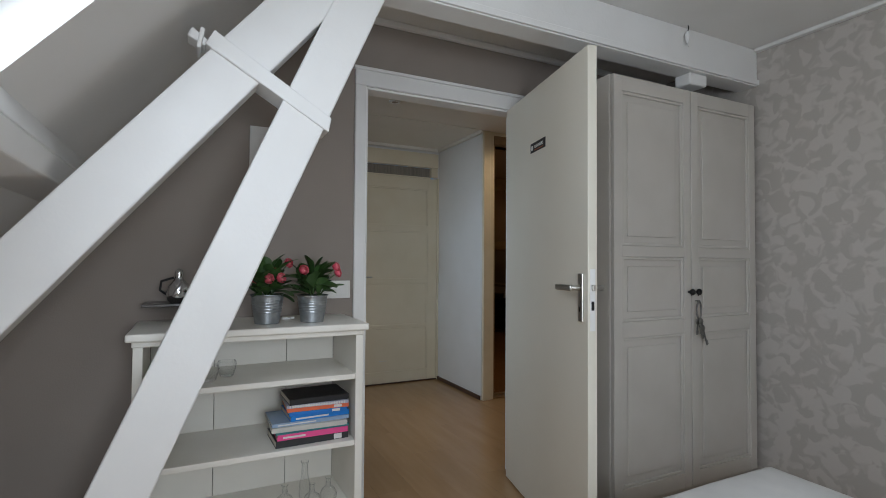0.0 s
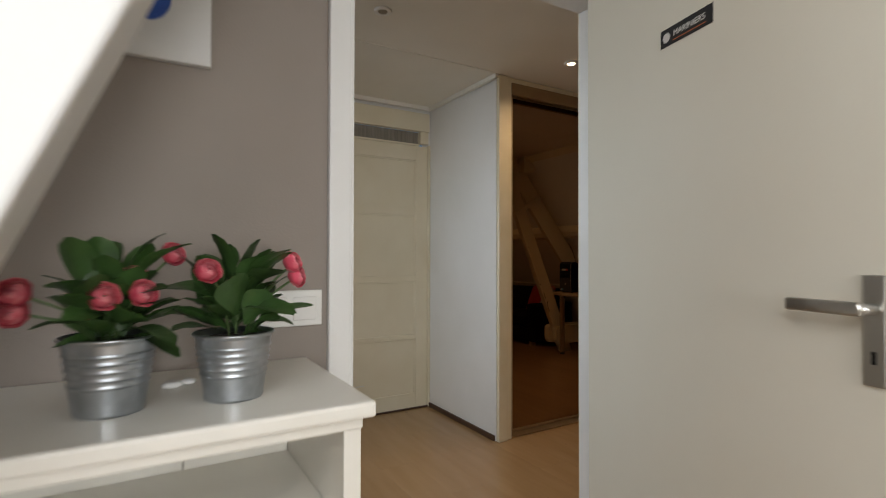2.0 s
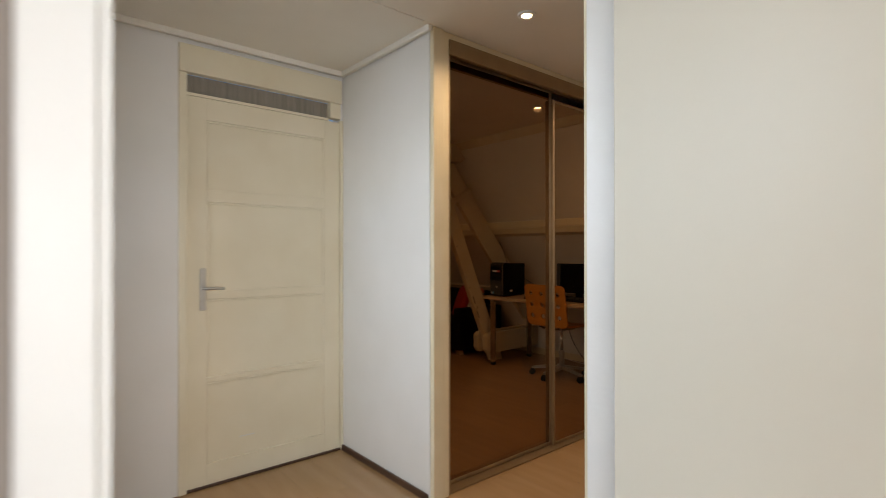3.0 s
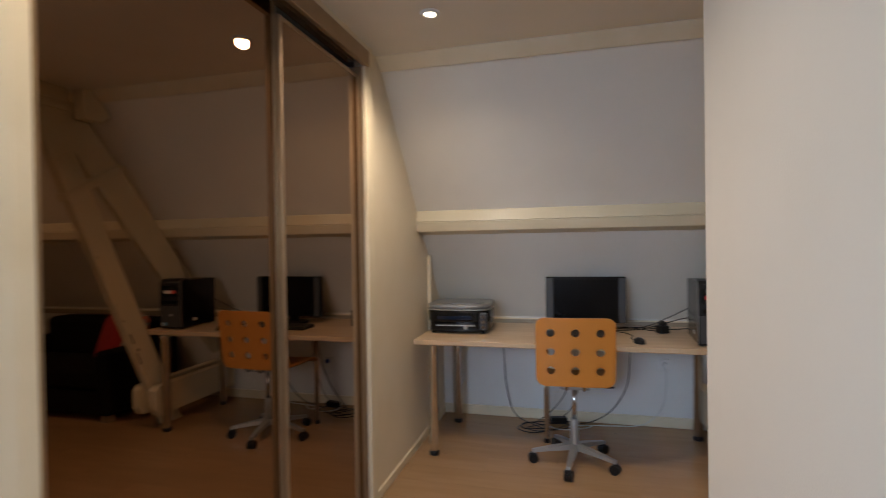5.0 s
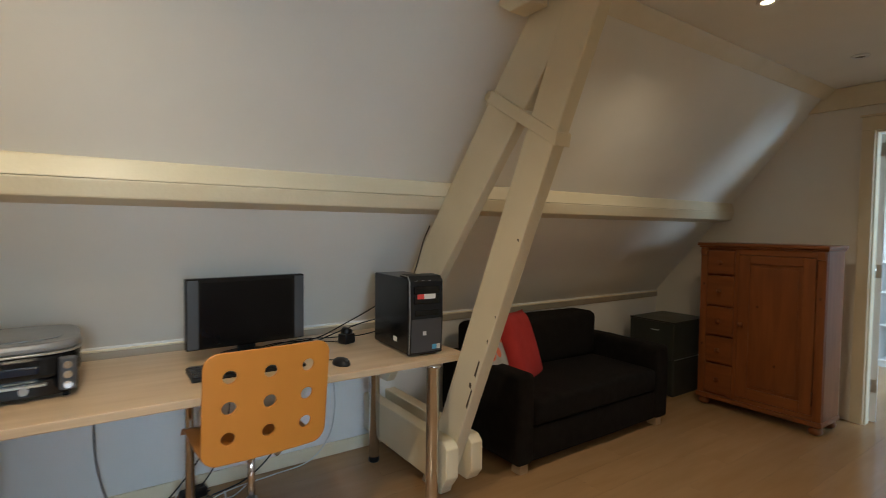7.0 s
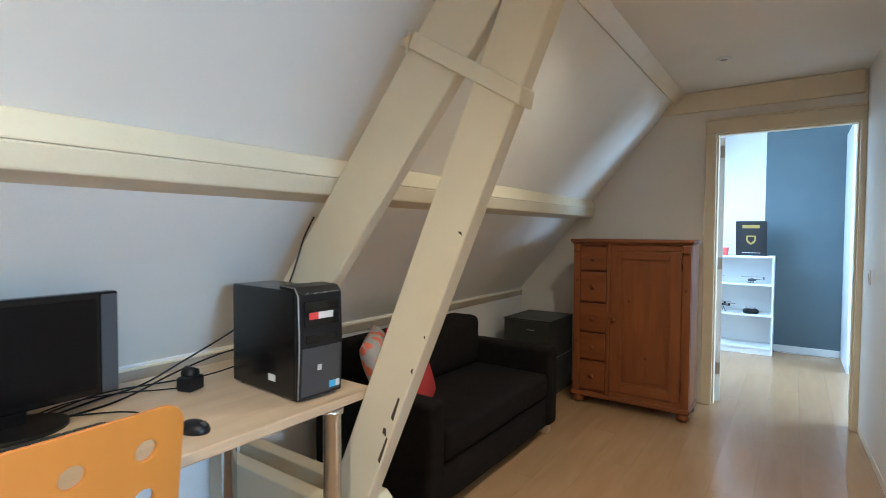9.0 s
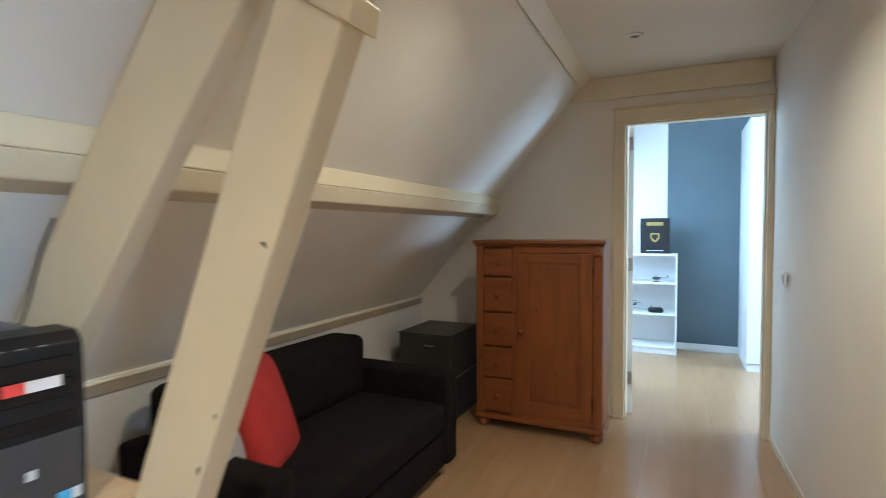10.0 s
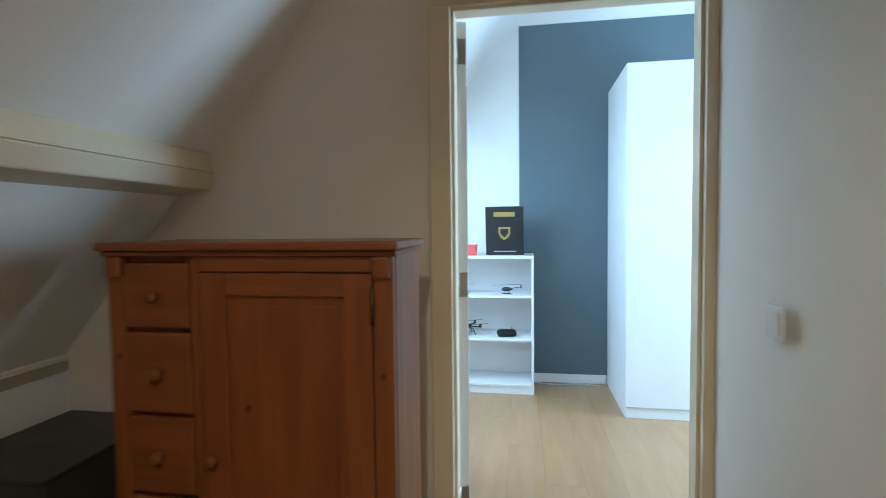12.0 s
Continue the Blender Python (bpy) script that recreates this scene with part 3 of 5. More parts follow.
sign = part("name_sign", bm, BLACKCARD, door, "small black sign with pale lettering")
text_part("lettering", "MARINIERS", 0.021, sign, pose(0.437, -0.043, 1.76, 90, 0, 0), PRINT)
bm = B(); lathe(bm, [(0.004, 0), (0.011, 0.0005), (0.013, 0.001)], sides=12)
bmesh.ops.transform(bm, matrix=pose(0.363, -0.0432, 1.757, 90, 0, 0), verts=bm.verts)
part("emblem", bm, PRINT, sign)
bm = B(); box(bm, 0.385, 0.49, -0.0431, -0.0427, 1.743, 1.745)
part("small_print", bm, ORANGE, sign)
for z in (0.25, 1.05, 1.80):
    bm = B(); tube(bm, [(-0.004, 0.004, z), (-0.004, 0.004, z + 0.09)], 0.007, 10)
    part("hinge", bm, STEEL, door)

bm = B(); box(bm, DX0 + 0.0121, DX0 + 0.0136, DOORW + 0.012, DOORW + 0.034, 0.985, 1.155, 0.0006)
single("strike_plate", bm, STEEL, "narrow steel strike plate in the white door lining", "strike plate")

# the two-door cupboard
def panel_door(x0, x1, z0, z1, y, rails, mat, parent, name="door", stile=0.05, label=""):
    """A frame and panel door facing -y: stiles, rails and fielded panels. rails: list of (low, high) of the panels."""
    bm = B(); box(bm, x0 + stile * 0.5, x1 - stile * 0.5, y + 0.0165, y + 0.0225, z0 + 0.004, z1 - 0.004)
    d = part(name, bm, mat, parent, label)
    for a, b in ((x0, x0 + stile), (x1 - stile, x1)):
        bm = B(); box(bm, a, b, y, y + 0.022, z0, z1, 0.003)
        part("stile", bm, mat, d)
    edges = [z0] + [e for r in rails for e in r] + [z1]
    for a, b in zip(edges[::2], edges[1::2]):
        bm = B(); box(bm, x0 + stile - 0.001, x1 - stile + 0.001, y + 0.0005, y + 0.022, a, b, 0.003)
        part("rail", bm, mat, d)
    for a, b in rails:
        xa, xb = x0 + stile, x1 - stile
        for e in ((xa, xa + 0.014, a, b), (xb - 0.014, xb, a, b), (xa + 0.012, xb - 0.012, a, a + 0.014), (xa + 0.012, xb - 0.012, b - 0.014, b)):
            bm = B(); box(bm, e[0], e[1], y + 0.0042, y + 0.0165, e[2], e[3], 0.004)
            part("moulding", bm, mat, d)
        bm = B(); box(bm, xa + 0.045, xb - 0.045, y + 0.009, y + 0.017, a + 0.045, b - 0.045, 0.004)
        part("panel", bm, mat, d)
    return d


cup = thing("cupboard", "tall warm-grey painted two-door cupboard with panelled doors", "cupboard")
bm = B(); box(bm, 1.555, 2.615, 1.598, 2.218, 0.0, 2.088, 0.006)
part("body", bm, CUPBOARD, cup)
RAILS = [(0.15, 0.844), (0.919, 1.225), (1.277, 2.01)]
for x0, x1, kx in ((1.557, 2.083, 2.062), (2.089, 2.613, 2.112)):
    d = panel_door(x0, x1, 0.075, 2.082, 1.574, RAILS, CUPBOARD, cup, "door", 0.052)
    bm = B(); lathe(bm, [(0.006, 0), (0.006, 0.012), (0.015, 0.018), (0.017, 0.026), (0.011, 0.033), (0.002, 0.035)], sides=16)
    bmesh.ops.transform(bm, matrix=pose(kx, 1.574, 1.052, 90, 0, 0), verts=bm.verts)
    part("knob", bm, BLACK, d, "round black knob")
    bm = B(); box(bm, kx + 0.022 - 0.003, kx + 0.022 + 0.003, 1.571, 1.574, 1.03, 1.045)
    part("keyhole", bm, BLACK, d)
keys = thing("key_bunch", "bunch of steel keys hanging from the cupboard lock", "keys", (2.108, 1.552, 1.0))
OLDSTEEL = material("worn_steel", (0.24, 0.235, 0.225), 0.4, metal=0.9, bump=0.05)
bm = B()
tube(bm, [(0.017 * math.sin(a), -0.002, 0.045 * math.cos(a) - 0.04) for a in [2 * math.pi * k / 14 for k in range(15)]], 0.0045, 6, cap=False)
part("clip_ring", bm, OLDSTEEL, keys)
bm = B(); box(bm, -0.006, 0.006, -0.004, 0.004, 0.0, 0.012, 0.002); tube(bm, [(0, 0.0, 0.006), (0, 0.018, 0.006)], 0.003, 6)
part("lock_key", bm, OLDSTEEL, keys)
for k, (dx, rot, ln) in enumerate(((-0.012, 8, 0.055), (0.006, -10, 0.06), (0.016, -22, 0.075), (0.0, 3, 0.05))):
    bm = B()
    lathe(bm, [(0.005, -0.0015), (0.016, -0.0015), (0.016, 0.0015), (0.005, 0.0015)], sides=12)
    bmesh.ops.transform(bm, matrix=pose(0, 0, 0, 90, 0, 0), verts=bm.verts)
    box(bm, -0.005, 0.005, -0.0015, 0.0015, -ln * 1.25, -0.008, 0.0005)
    box(bm, 0.005, 0.010, -0.0015, 0.0015, -ln * 1.2, -ln * 1.2 + 0.02)
    o = part("key", bm, OLDSTEEL, keys)
    o.matrix_local = pose(dx, -0.004 - 0.003 * k, -0.095 - 0.018 * (k % 3), 0, rot, 0)

# white open bookcase under the slope
SHELFWHITE = material("ivory_bookcase_paint", (0.80, 0.78, 0.72), 0.35, second=(0.75, 0.72, 0.65), scale=4, fine=90, bump=0.08)
case = thing("bookcase", "ivory painted open bookcase with a boarded back", "bookcase")
bm = B(); box(bm, -0.383, 0.458, 1.80, 2.222, 0.918, 0.945, 0.006); box(bm, -0.365, 0.44, 1.815, 2.22, 0.898, 0.9175, 0.004)
part("top", bm, SHELFWHITE, case)
for x in (-0.357, 0.412):
    bm = B(); box(bm, x, x + 0.022, 1.828, 2.21, 0.0, 0.8975, 0.003); box(bm, x - 0.004, x + 0.026, 1.82, 1.828, 0.0, 0.8975, 0.002)
    part("side", bm, SHELFWHITE, case)
for z in (0.742, 0.478, 0.20):
    bm = B(); box(bm, -0.334, 0.411, 1.826, 2.20, z - 0.022, z, 0.003)
    part("shelf", bm, SHELFWHITE, case)
xs = [-0.334, -0.096, 0.199, 0.411]
for a, b in zip(xs, xs[1:]):
    bm = B(); box(bm, a + 0.001, b - 0.001, 2.201, 2.209, 0.02, 0.8975, 0.002)
    part("back_board", bm, SHELFWHITE, case)

# flower pots
ZINC = material("galvanised_zinc", (0.56, 0.60, 0.64), 0.36, metal=1.0, second=(0.36, 0.39, 0.42), scale=22, fine=60, bump=0.12)
SOIL = material("potting_soil", (0.03, 0.02, 0.015), 0.95, fine=60, bump=0.6)
GREEN = material("leaf_green", (0.046, 0.105, 0.026), 0.42, second=(0.028, 0.066, 0.016), scale=20, fine=90, bump=0.15, per_object=0.3)
STEM = material("stem_green", (0.09, 0.15, 0.05), 0.5, bump=0)
PINK = material("pink_petal", (0.74, 0.15, 0.16), 0.55, second=(0.82, 0.30, 0.27), scale=30, fine=80, bump=0.1, per_object=0.15)


_nt = PINK.node_tree
_geo, _mx = _nt.nodes.new("ShaderNodeNewGeometry"), _nt.nodes.new("ShaderNodeMix")
_mx.data_type = "RGBA"
_mx.inputs["A"].default_value, _mx.inputs["B"].default_value = (0.70, 0.075, 0.14, 1), (0.90, 0.36, 0.38, 1)
_nt.links.new(_geo.outputs["Random Per Island"], _mx.inputs["Factor"])
_nt.links.new(_mx.outputs["Result"], _nt.nodes["Principled BSDF"].inputs["Base Color"])


def leaf_mesh(length, width, curl):
    """A spoon-shaped leaf: narrow stalk end, broad rounded tip."""
    bm = B()
    rows = []
    n = 9
    for i in range(n + 1):
        u = i / n
        w = width * (0.12 + 0.88 * math.sin(math.pi / 2 * min(1, u / 0.66)) ** 1.6) * (1 if u < 0.66 else math.sqrt(max(0.02, 1 - ((u - 0.66) / 0.345) ** 2)))
        x, z = length * u, -curl * u * u * length
        rows.append([bm.verts.new((x, s * w, z + abs(s) * w * 0.3 + 0.002 * math.sin(9 * u + 4 * s))) for s in (-1, -0.5, 0, 0.5, 1)])
    for a, b in zip(rows, rows[1:]):
        for k in range(4):
            bm.faces.new((a[k], a[k + 1], b[k + 1], b[k])).smooth = True
    return mesh_of("leaf", bm, GREEN)


LEAVES = [leaf_mesh(0.095, 0.026, 0.25), leaf_mesh(0.085, 0.030, -0.1), leaf_mesh(0.105, 0.023, 0.5), leaf_mesh(0.07, 0.022, 0.3)]


def bloom_mesh(seed):
    """A ranunculus: cupped petals closing round each other in rings."""
    bm = B()
    rng = random.Random(seed)
    for ring, (n, r, top) in enumerate(((7, 0.0225, 84), (6, 0.0205, 68), (6, 0.0182, 54), (5, 0.0157, 42), (5, 0.0128, 32), (4, 0.0095, 24), (3, 0.006, 16))):
        for k in range(n):
            mid = 360 * k / n + ring * 31 + rng.uniform(-9, 9)
            half = 360 / n * 0.68
            tip = top + rng.uniform(-6, 6)
            rows = []
            for i in range(5):
                u = i / 4
                row = []
                for j in range(5):
                    v = j / 2 - 1
                    polar = radians(150 + (tip + 11 * v * v - 150) * u)
                    rad = r * (1 + 0.10 * u ** 4 + 0.05 * (1 - v)) * (0.99 + 0.02 * rng.random())
                    a = radians(mid + v * half * math.sin(math.pi * (0.25 + 0.45 * u)))
                    row.append(bm.verts.new((rad * math.sin(polar) * math.cos(a), rad * math.sin(polar) * math.sin(a), rad * math.cos(polar) * 0.85)))
                rows.append(row)
            for p, q in zip(rows, rows[1:]):
                for c in range(4):
                    bm.faces.new((p[c], p[c + 1], q[c + 1], q[c])).smooth = True
    return mesh_of("flower", bm, PINK)


BLOOMS = [bloom_mesh(5), bloom_mesh(9)]


def flower_pot(x, y, z, seed, blooms, rt=0.068, rb=0.053, h=0.116):
    t = thing("flower_pot", "ribbed galvanised zinc pot with pink ranunculus flowers on the bookcase", "flower pot", (x, y, z), group="zinc flower pots")
    prof = [(rb, 0), (rb + 0.001, 0.004)]
    for i in range(73):
        u = 0.06 + 0.86 * i / 72
        ridge = 0.0017 * max(0, math.sin((u - 0.36) / 0.05 * math.pi)) if 0.36 < u < 0.80 else 0
        prof.append((rb + (rt - rb) * u + ridge, h * u))
    prof += [(rt, h - 0.006), (rt + 0.004, h - 0.003), (rt + 0.003, h), (rt - 0.001, h), (rt - 0.004, h - 0.014), (0.001, h - 0.014)]
    bm = B(); lathe(bm, prof, sides=36)
    part("pot", bm, ZINC, t)
    bm = B(); lathe(bm, [(rt - 0.006, h - 0.0135), (rt - 0.02, h - 0.008), (0.001, h - 0.006)], sides=20)
    part("soil", bm, SOIL, t)
    rng = random.Random(seed)
    for k in range(58):
        a = rng.uniform(0, 360)
        up = rng.uniform(8, 88)
        lift = rng.uniform(0, 0.084) * (0.35 + up / 90)
        r = rng.uniform(0.004, 0.034)
        o = new("leaf", LEAVES[k % 4])
        o.parent = t
        o.matrix_local = pose(r * math.cos(radians(a)), r * math.sin(radians(a)), h - 0.012 + lift, 0, -up, a) @ Matrix.Scale(rng.uniform(0.7, 1.02), 4) @ pose(0, 0, 0, rng.uniform(-40, 40), 0, 0)
    for dx, dy, dz, tx, ty in blooms:
        bm = B(); tube(bm, [(dx * 0.15, dy * 0.15, h - 0.012), (dx * 0.5, dy * 0.5, h + dz * 0.6), (dx, dy, h + dz)], 0.0022, 6)
        part("stem", bm, STEM, t)
        o = new("flower", BLOOMS[len(t.children) % 2])
        o.parent = t
        o.matrix_local = pose(dx, dy, h + dz, tx, 0, 0) @ pose(0, 0, 0, 0, ty, 0) @ Matrix.Scale(0.82, 4)
    return t


flower_pot(0.083, 1.958, 0.9455, 3, [(-0.004, -0.070, 0.064, 78, 14), (0.044, -0.058, 0.066, 78, 24), (-0.105, -0.06, 0.072, 70, -10), (-0.108, -0.055, 0.045, 80, -10), (0.086, 0.03, 0.125, 62, 30), (0.03, 0.03, 0.09, 40, 0), (-0.04, 0.0, 0.06, 40, -20)], 0.064, 0.047, 0.116)
flower_pot(0.259, 1.949, 0.9455, 8, [(-0.045, -0.045, 0.104, 66, 10), (0.094, -0.02, 0.116, 60, 40), (0.104, -0.012, 0.092, 68, 48), (0.02, 0.04, 0.09, 35, 10)], 0.061, 0.046, 0.110)

# small white flower ornament on the bookcase
bm = B(); lathe(bm, [(0.016, 0), (0.019, 0.004), (0.012, 0.01), (0.003, 0.008)], sides=10)
o = single("ornament", bm, BEAMWHITE, "small white stone ornament lying on the bookcase", "ornament")
o.matrix_world = pose(0.172, 2.07, 0.9455)
bm = B(); lathe(bm, [(0.012, 0), (0.014, 0.004), (0.007, 0.009), (0.002, 0.007)], sides=10)
o = single("ornament", bm, BEAMWHITE, "small white stone ornament lying on the bookcase", "ornament")
o.matrix_world = pose(0.20, 2.085, 0.9455)

# wall shelf with a chrome jug
bm = B(); box(bm, -0.36, -0.17, 2.06, 2.226, 1.012, 1.024, 0.003)
single("wall_shelf", bm, material("smoked_glass_shelf", (0.10, 0.09, 0.085), 0.2, bump=0), "small dark glass wall shelf above the bookcase", "wall shelf")
jug = thing("chrome_jug", "small polished chrome jug on a wall shelf", "jug", (-0.235, 2.13, 1.0245))
bm = B(); lathe(bm, [(0.03, 0), (0.042, 0.012), (0.047, 0.04), (0.04, 0.068), (0.02, 0.09), (0.014, 0.10), (0.017, 0.112), (0.013, 0.13), (0.002, 0.136)], sides=24)
part("body", bm, CHROME, jug)
bm = B(); tube(bm, [(-0.04, 0, 0.03), (-0.066, 0, 0.05), (-0.062, 0, 0.085), (-0.018, 0, 0.10)], 0.005, 8)
part("grip", bm, BLACK, jug, "black curved grip")

# picture, switch
BLUEPAINT = material("cobalt_paint", (0.02, 0.09, 0.42), 0.6, second=(0.015, 0.06, 0.32), scale=30, bump=0.1)
CANVAS = material("white_canvas", (0.74, 0.735, 0.72), 0.8, fine=300, bump=0.2)
pic = thing("canvas_picture", "white canvas picture with a cobalt blue round shape", "picture", (0.138, 2.226, 1.69))
bm = B(); box(bm, -0.108, 0.108, -0.02, 0, -0.104, 0.104, 0.002)
part("canvas", bm, CANVAS, pic)
bm = B(); lathe(bm, [(0.045, 0), (0.045, 0.0008)], sides=28)
bmesh.ops.transform(bm, matrix=Matrix.Diagonal((0.8, 1, 1, 1)), verts=bm.verts)
o = part("blue_shape", bm, BLUEPAINT, pic, "cobalt blue painted shape")
o.matrix_local = pose(-0.005, -0.0204, 0.015, 90, 20, 0)

SWITCHW = material("switch_plastic", (0.80, 0.79, 0.76), 0.3, bump=0)


def light_switch(m, gangs, label):
    t = thing("light_switch", label, "light switch")
    t.matrix_world = m
    w = 0.073 * gangs + 0.008
    bm = B(); box(bm, -w / 2, w / 2, -0.009, -0.0005, -0.042, 0.042, 0.003)
    part("frame", bm, SWITCHW, t)
    for g in range(gangs):
        x = (g - (gangs - 1) / 2) * 0.071
        bm = B(); box(bm, x - 0.0275, x + 0.0275, -0.014, -0.009, -0.0275, 0.0275, 0.002, pose(0, 0, 0, 3, 0, 0))
        part("rocker", bm, SWITCHW, t)
    return t


light_switch(pose(0.417, 2.226, 1.06), 2, "double white light switch beside the door frame")

# books in the bookcase
rng = random.Random(11)
BOOKS = (("closed dark grey book at the bottom of the stack", (0.03, 0.032, 0.034), 0.026, 0.285), ("pink paperback in the stack", (0.78, 0.08, 0.28), 0.022, 0.275),
         ("thin teal magazine in the stack", (0.05, 0.22, 0.24), 0.010, 0.285), ("pale grey magazine in the stack", (0.55, 0.54, 0.50), 0.018, 0.29), ("white and blue magazine sticking out of the stack", (0.28, 0.38, 0.52), 0.014, 0.30),
         ("bright blue paperback in the stack", (0.012, 0.21, 0.64), 0.020, 0.235), ("blue paperback with a white spine label", (0.014, 0.17, 0.55), 0.016, 0.225), ("orange and white booklet in the stack", (0.74, 0.15, 0.06), 0.016, 0.24),
         ("pale lilac ring notebook in the stack", (0.40, 0.40, 0.50), 0.012, 0.24), ("black notebook on top of the stack", (0.012, 0.012, 0.014), 0.022, 0.235))
PAGES = material("paper_pages", (0.66, 0.63, 0.56), 0.85, second=(0.56, 0.53, 0.46), stretch=(1, 1, 60), scale=6, fine=200, bump=0.2)
z = 0.4785
for k, (label, col, h, w) in enumerate(BOOKS):
    cover = material("book_cover", col, 0.42, scale=12, bump=0.05)
    t = thing("book", label, "book", (0.395 - w / 2 - rng.uniform(0, 0.012), 1.95 + rng.uniform(-0.01, 0.01), z), rng.uniform(-3, 3), group="stack of books")
    bm = B(); box(bm, -w / 2 + 0.002, w / 2 - 0.002, -0.088, 0.09, 0.002, h - 0.002)
    part("pages", bm, PAGES, t)
    bm = B(); box(bm, -w / 2, w / 2, -0.09, 0.09, 0, 0.0018, 0.0004); box(bm, -w / 2, w / 2, -0.09, 0.09, h - 0.0018, h - 0.0002, 0.0004)
    box(bm, -w / 2, w / 2, -0.0918, -0.0902, 0, h - 0.0002, 0.0004)
    part("cover", bm, cover, t)
    if k in (1, 4, 5, 8):
        bm = B(); box(bm, -w / 2 + 0.02, -w / 2 + 0.02 + w * (0.25 + 0.06 * k), -0.0926, -0.092, h * 0.3, h * 0.62)
        part("spine_print", bm, PRINT, t, "pale printed bar")
    if k == 8:
        bm = B()
        for c in range(22):
            box(bm, -w / 2 + 0.01 + c * 0.0100, -w / 2 + 0.0155 + c * 0.0100, -0.0945, -0.0919, 0.001, h - 0.001, 0.0006)
        part("ring_comb", bm, PRINT, t, "white comb binding")
    if k in (0, 6, 7):
        bm = B(); box(bm, w / 2 - 0.06, w / 2 - 0.028, -0.0926, -0.092, 0.003, h - 0.003)
        part("spine_label", bm, PRINT, t, "white spine label")
    z += h + 0.0003


# glassware
CLEAR = glass("thin_clear_glass", (0.985, 0.988, 0.988))
def glass_thing(name, label, category, at, prof, group=""):
    t = thing(name, label, category, at, group=group)
    bm = B()
    inner = [(max(r - 0.0018, 0.0012), max(zz, 0.003)) for r, zz in prof[::-1]]
    lathe(bm, [(0.001, 0)] + prof + inner + [(0.001, 0.003)], sides=24)
    part("glass", bm, CLEAR, t).visible_shadow = False
    return t


BULB = [(0.02, 0), (0.034, 0.012), (0.036, 0.03), (0.027, 0.05), (0.011, 0.062), (0.010, 0.09), (0.014, 0.096)]
for at in ((0.16, 1.95, 0.2002), (0.335, 1.95, 0.2002), (0.262, 1.92, 0.2002)):
    glass_thing("bud_vase", "small round clear glass bud vase on the lower shelf", "vase", at, BULB, "bud vases")
glass_thing("bud_vase", "tall slim clear glass bud vase on the lower shelf", "vase", (0.248, 2.0, 0.2002), [(0.018, 0), (0.024, 0.02), (0.022, 0.07), (0.014, 0.10), (0.013, 0.15), (0.018, 0.158)], "bud vases")
for at in ((-0.125, 1.93, 0.7422), (-0.06, 1.99, 0.7422), (-0.19, 1.99, 0.7422)):
    glass_thing("tumbler", "clear cut glass tumbler on the upper shelf", "glass", at, [(0.022, 0), (0.026, 0.004), (0.034, 0.03), (0.036, 0.05), (0.032, 0.062)], "tumblers")

# bed
LINEN = material("white_linen", (0.78, 0.78, 0.77), 0.85, second=(0.72, 0.72, 0.715), scale=9, fine=320, bump=0.25)
bed = thing("bed", "low single bed with a plain white fitted sheet", "bed", (0, 0, 0))
bm = B(); box(bm, 1.07, 1.97, -0.85, 1.13, 0.02, 0.16, 0.01)
part("bed_base", bm, BEAMWHITE, bed)
bm = B(); box(bm, 1.05, 1.99, -0.87, 1.146, 0.161, 0.36, 0.035)
bmesh.ops.subdivide_edges(bm, edges=[e for e in bm.edges if e.calc_length() > 0.5], cuts=14, use_grid_fill=True)
for v in bm.verts:
    if v.co.z > 0.33:
        v.co.z += 0.008 * noise.noise(v.co * 3.1)
part("mattress", smooth(bm), LINEN, bed, "white sheeted mattress")

# motion sensor and small wires at the ceiling beam
bm = B(); box(bm, 2.12, 2.255, 1.60, 1.70, 2.135, 2.199, 0.012)
single("junction_box", bm, BEAMWHITE, "white plastic junction box under the ceiling beam", "junction box")
wire = thing("wire_connector", "white wiring connector hanging from the bedroom ceiling", "connector", (2.05, 1.562, 2.335))
bm = B(); tube(bm, [(0.006, 0.0, 0.0745), (0.004, -0.003, 0.055), (0.0, 0.0, 0.04)], 0.0025, 6)
part("lead", bm, BLACK, wire, "short dark lead")
bm = B(); lathe(bm, [(0.003, -0.02), (0.009, -0.004), (0.014, 0.018), (0.012, 0.034), (0.005, 0.042)], sides=10)
part("connector", bm, BEAMWHITE, wire)
bm = B(); tube(bm, [(-0.004, 0.0, -0.018), (-0.001, -0.004, -0.03), (0.006, -0.002, -0.036)], 0.002, 6)
part("lead", bm, BEAMWHITE, wire)

# ---- things in the hall ----
# panelled door of the landing
pd = thing("door_landing", "cream panelled door with four panels, closed", "door", kind="structure")
x0, x1, y = PX0, PX1 + 0.028, HALLN + 0.012
cuts = [(0.12, 0.545), (0.575, 0.985), (1.03, 1.50), (1.565, 1.93)]
for a, b in ((x0, x0 + 0.10), (x1 - 0.10, x1)):
    bm = B(); box(bm, a, b, y, y + 0.038, 0.005, 2.045, 0.003)
    part("stile", bm, CREAM, pd)
edges = [0.005] + [e for c in cuts for e in c] + [2.045]
for a, b in zip(edges[::2], edges[1::2]):
    bm = B(); box(bm, x0 + 0.099, x1 - 0.099, y + 0.0005, y + 0.038, a, b, 0.003)
    part("rail", bm, CREAM, pd)
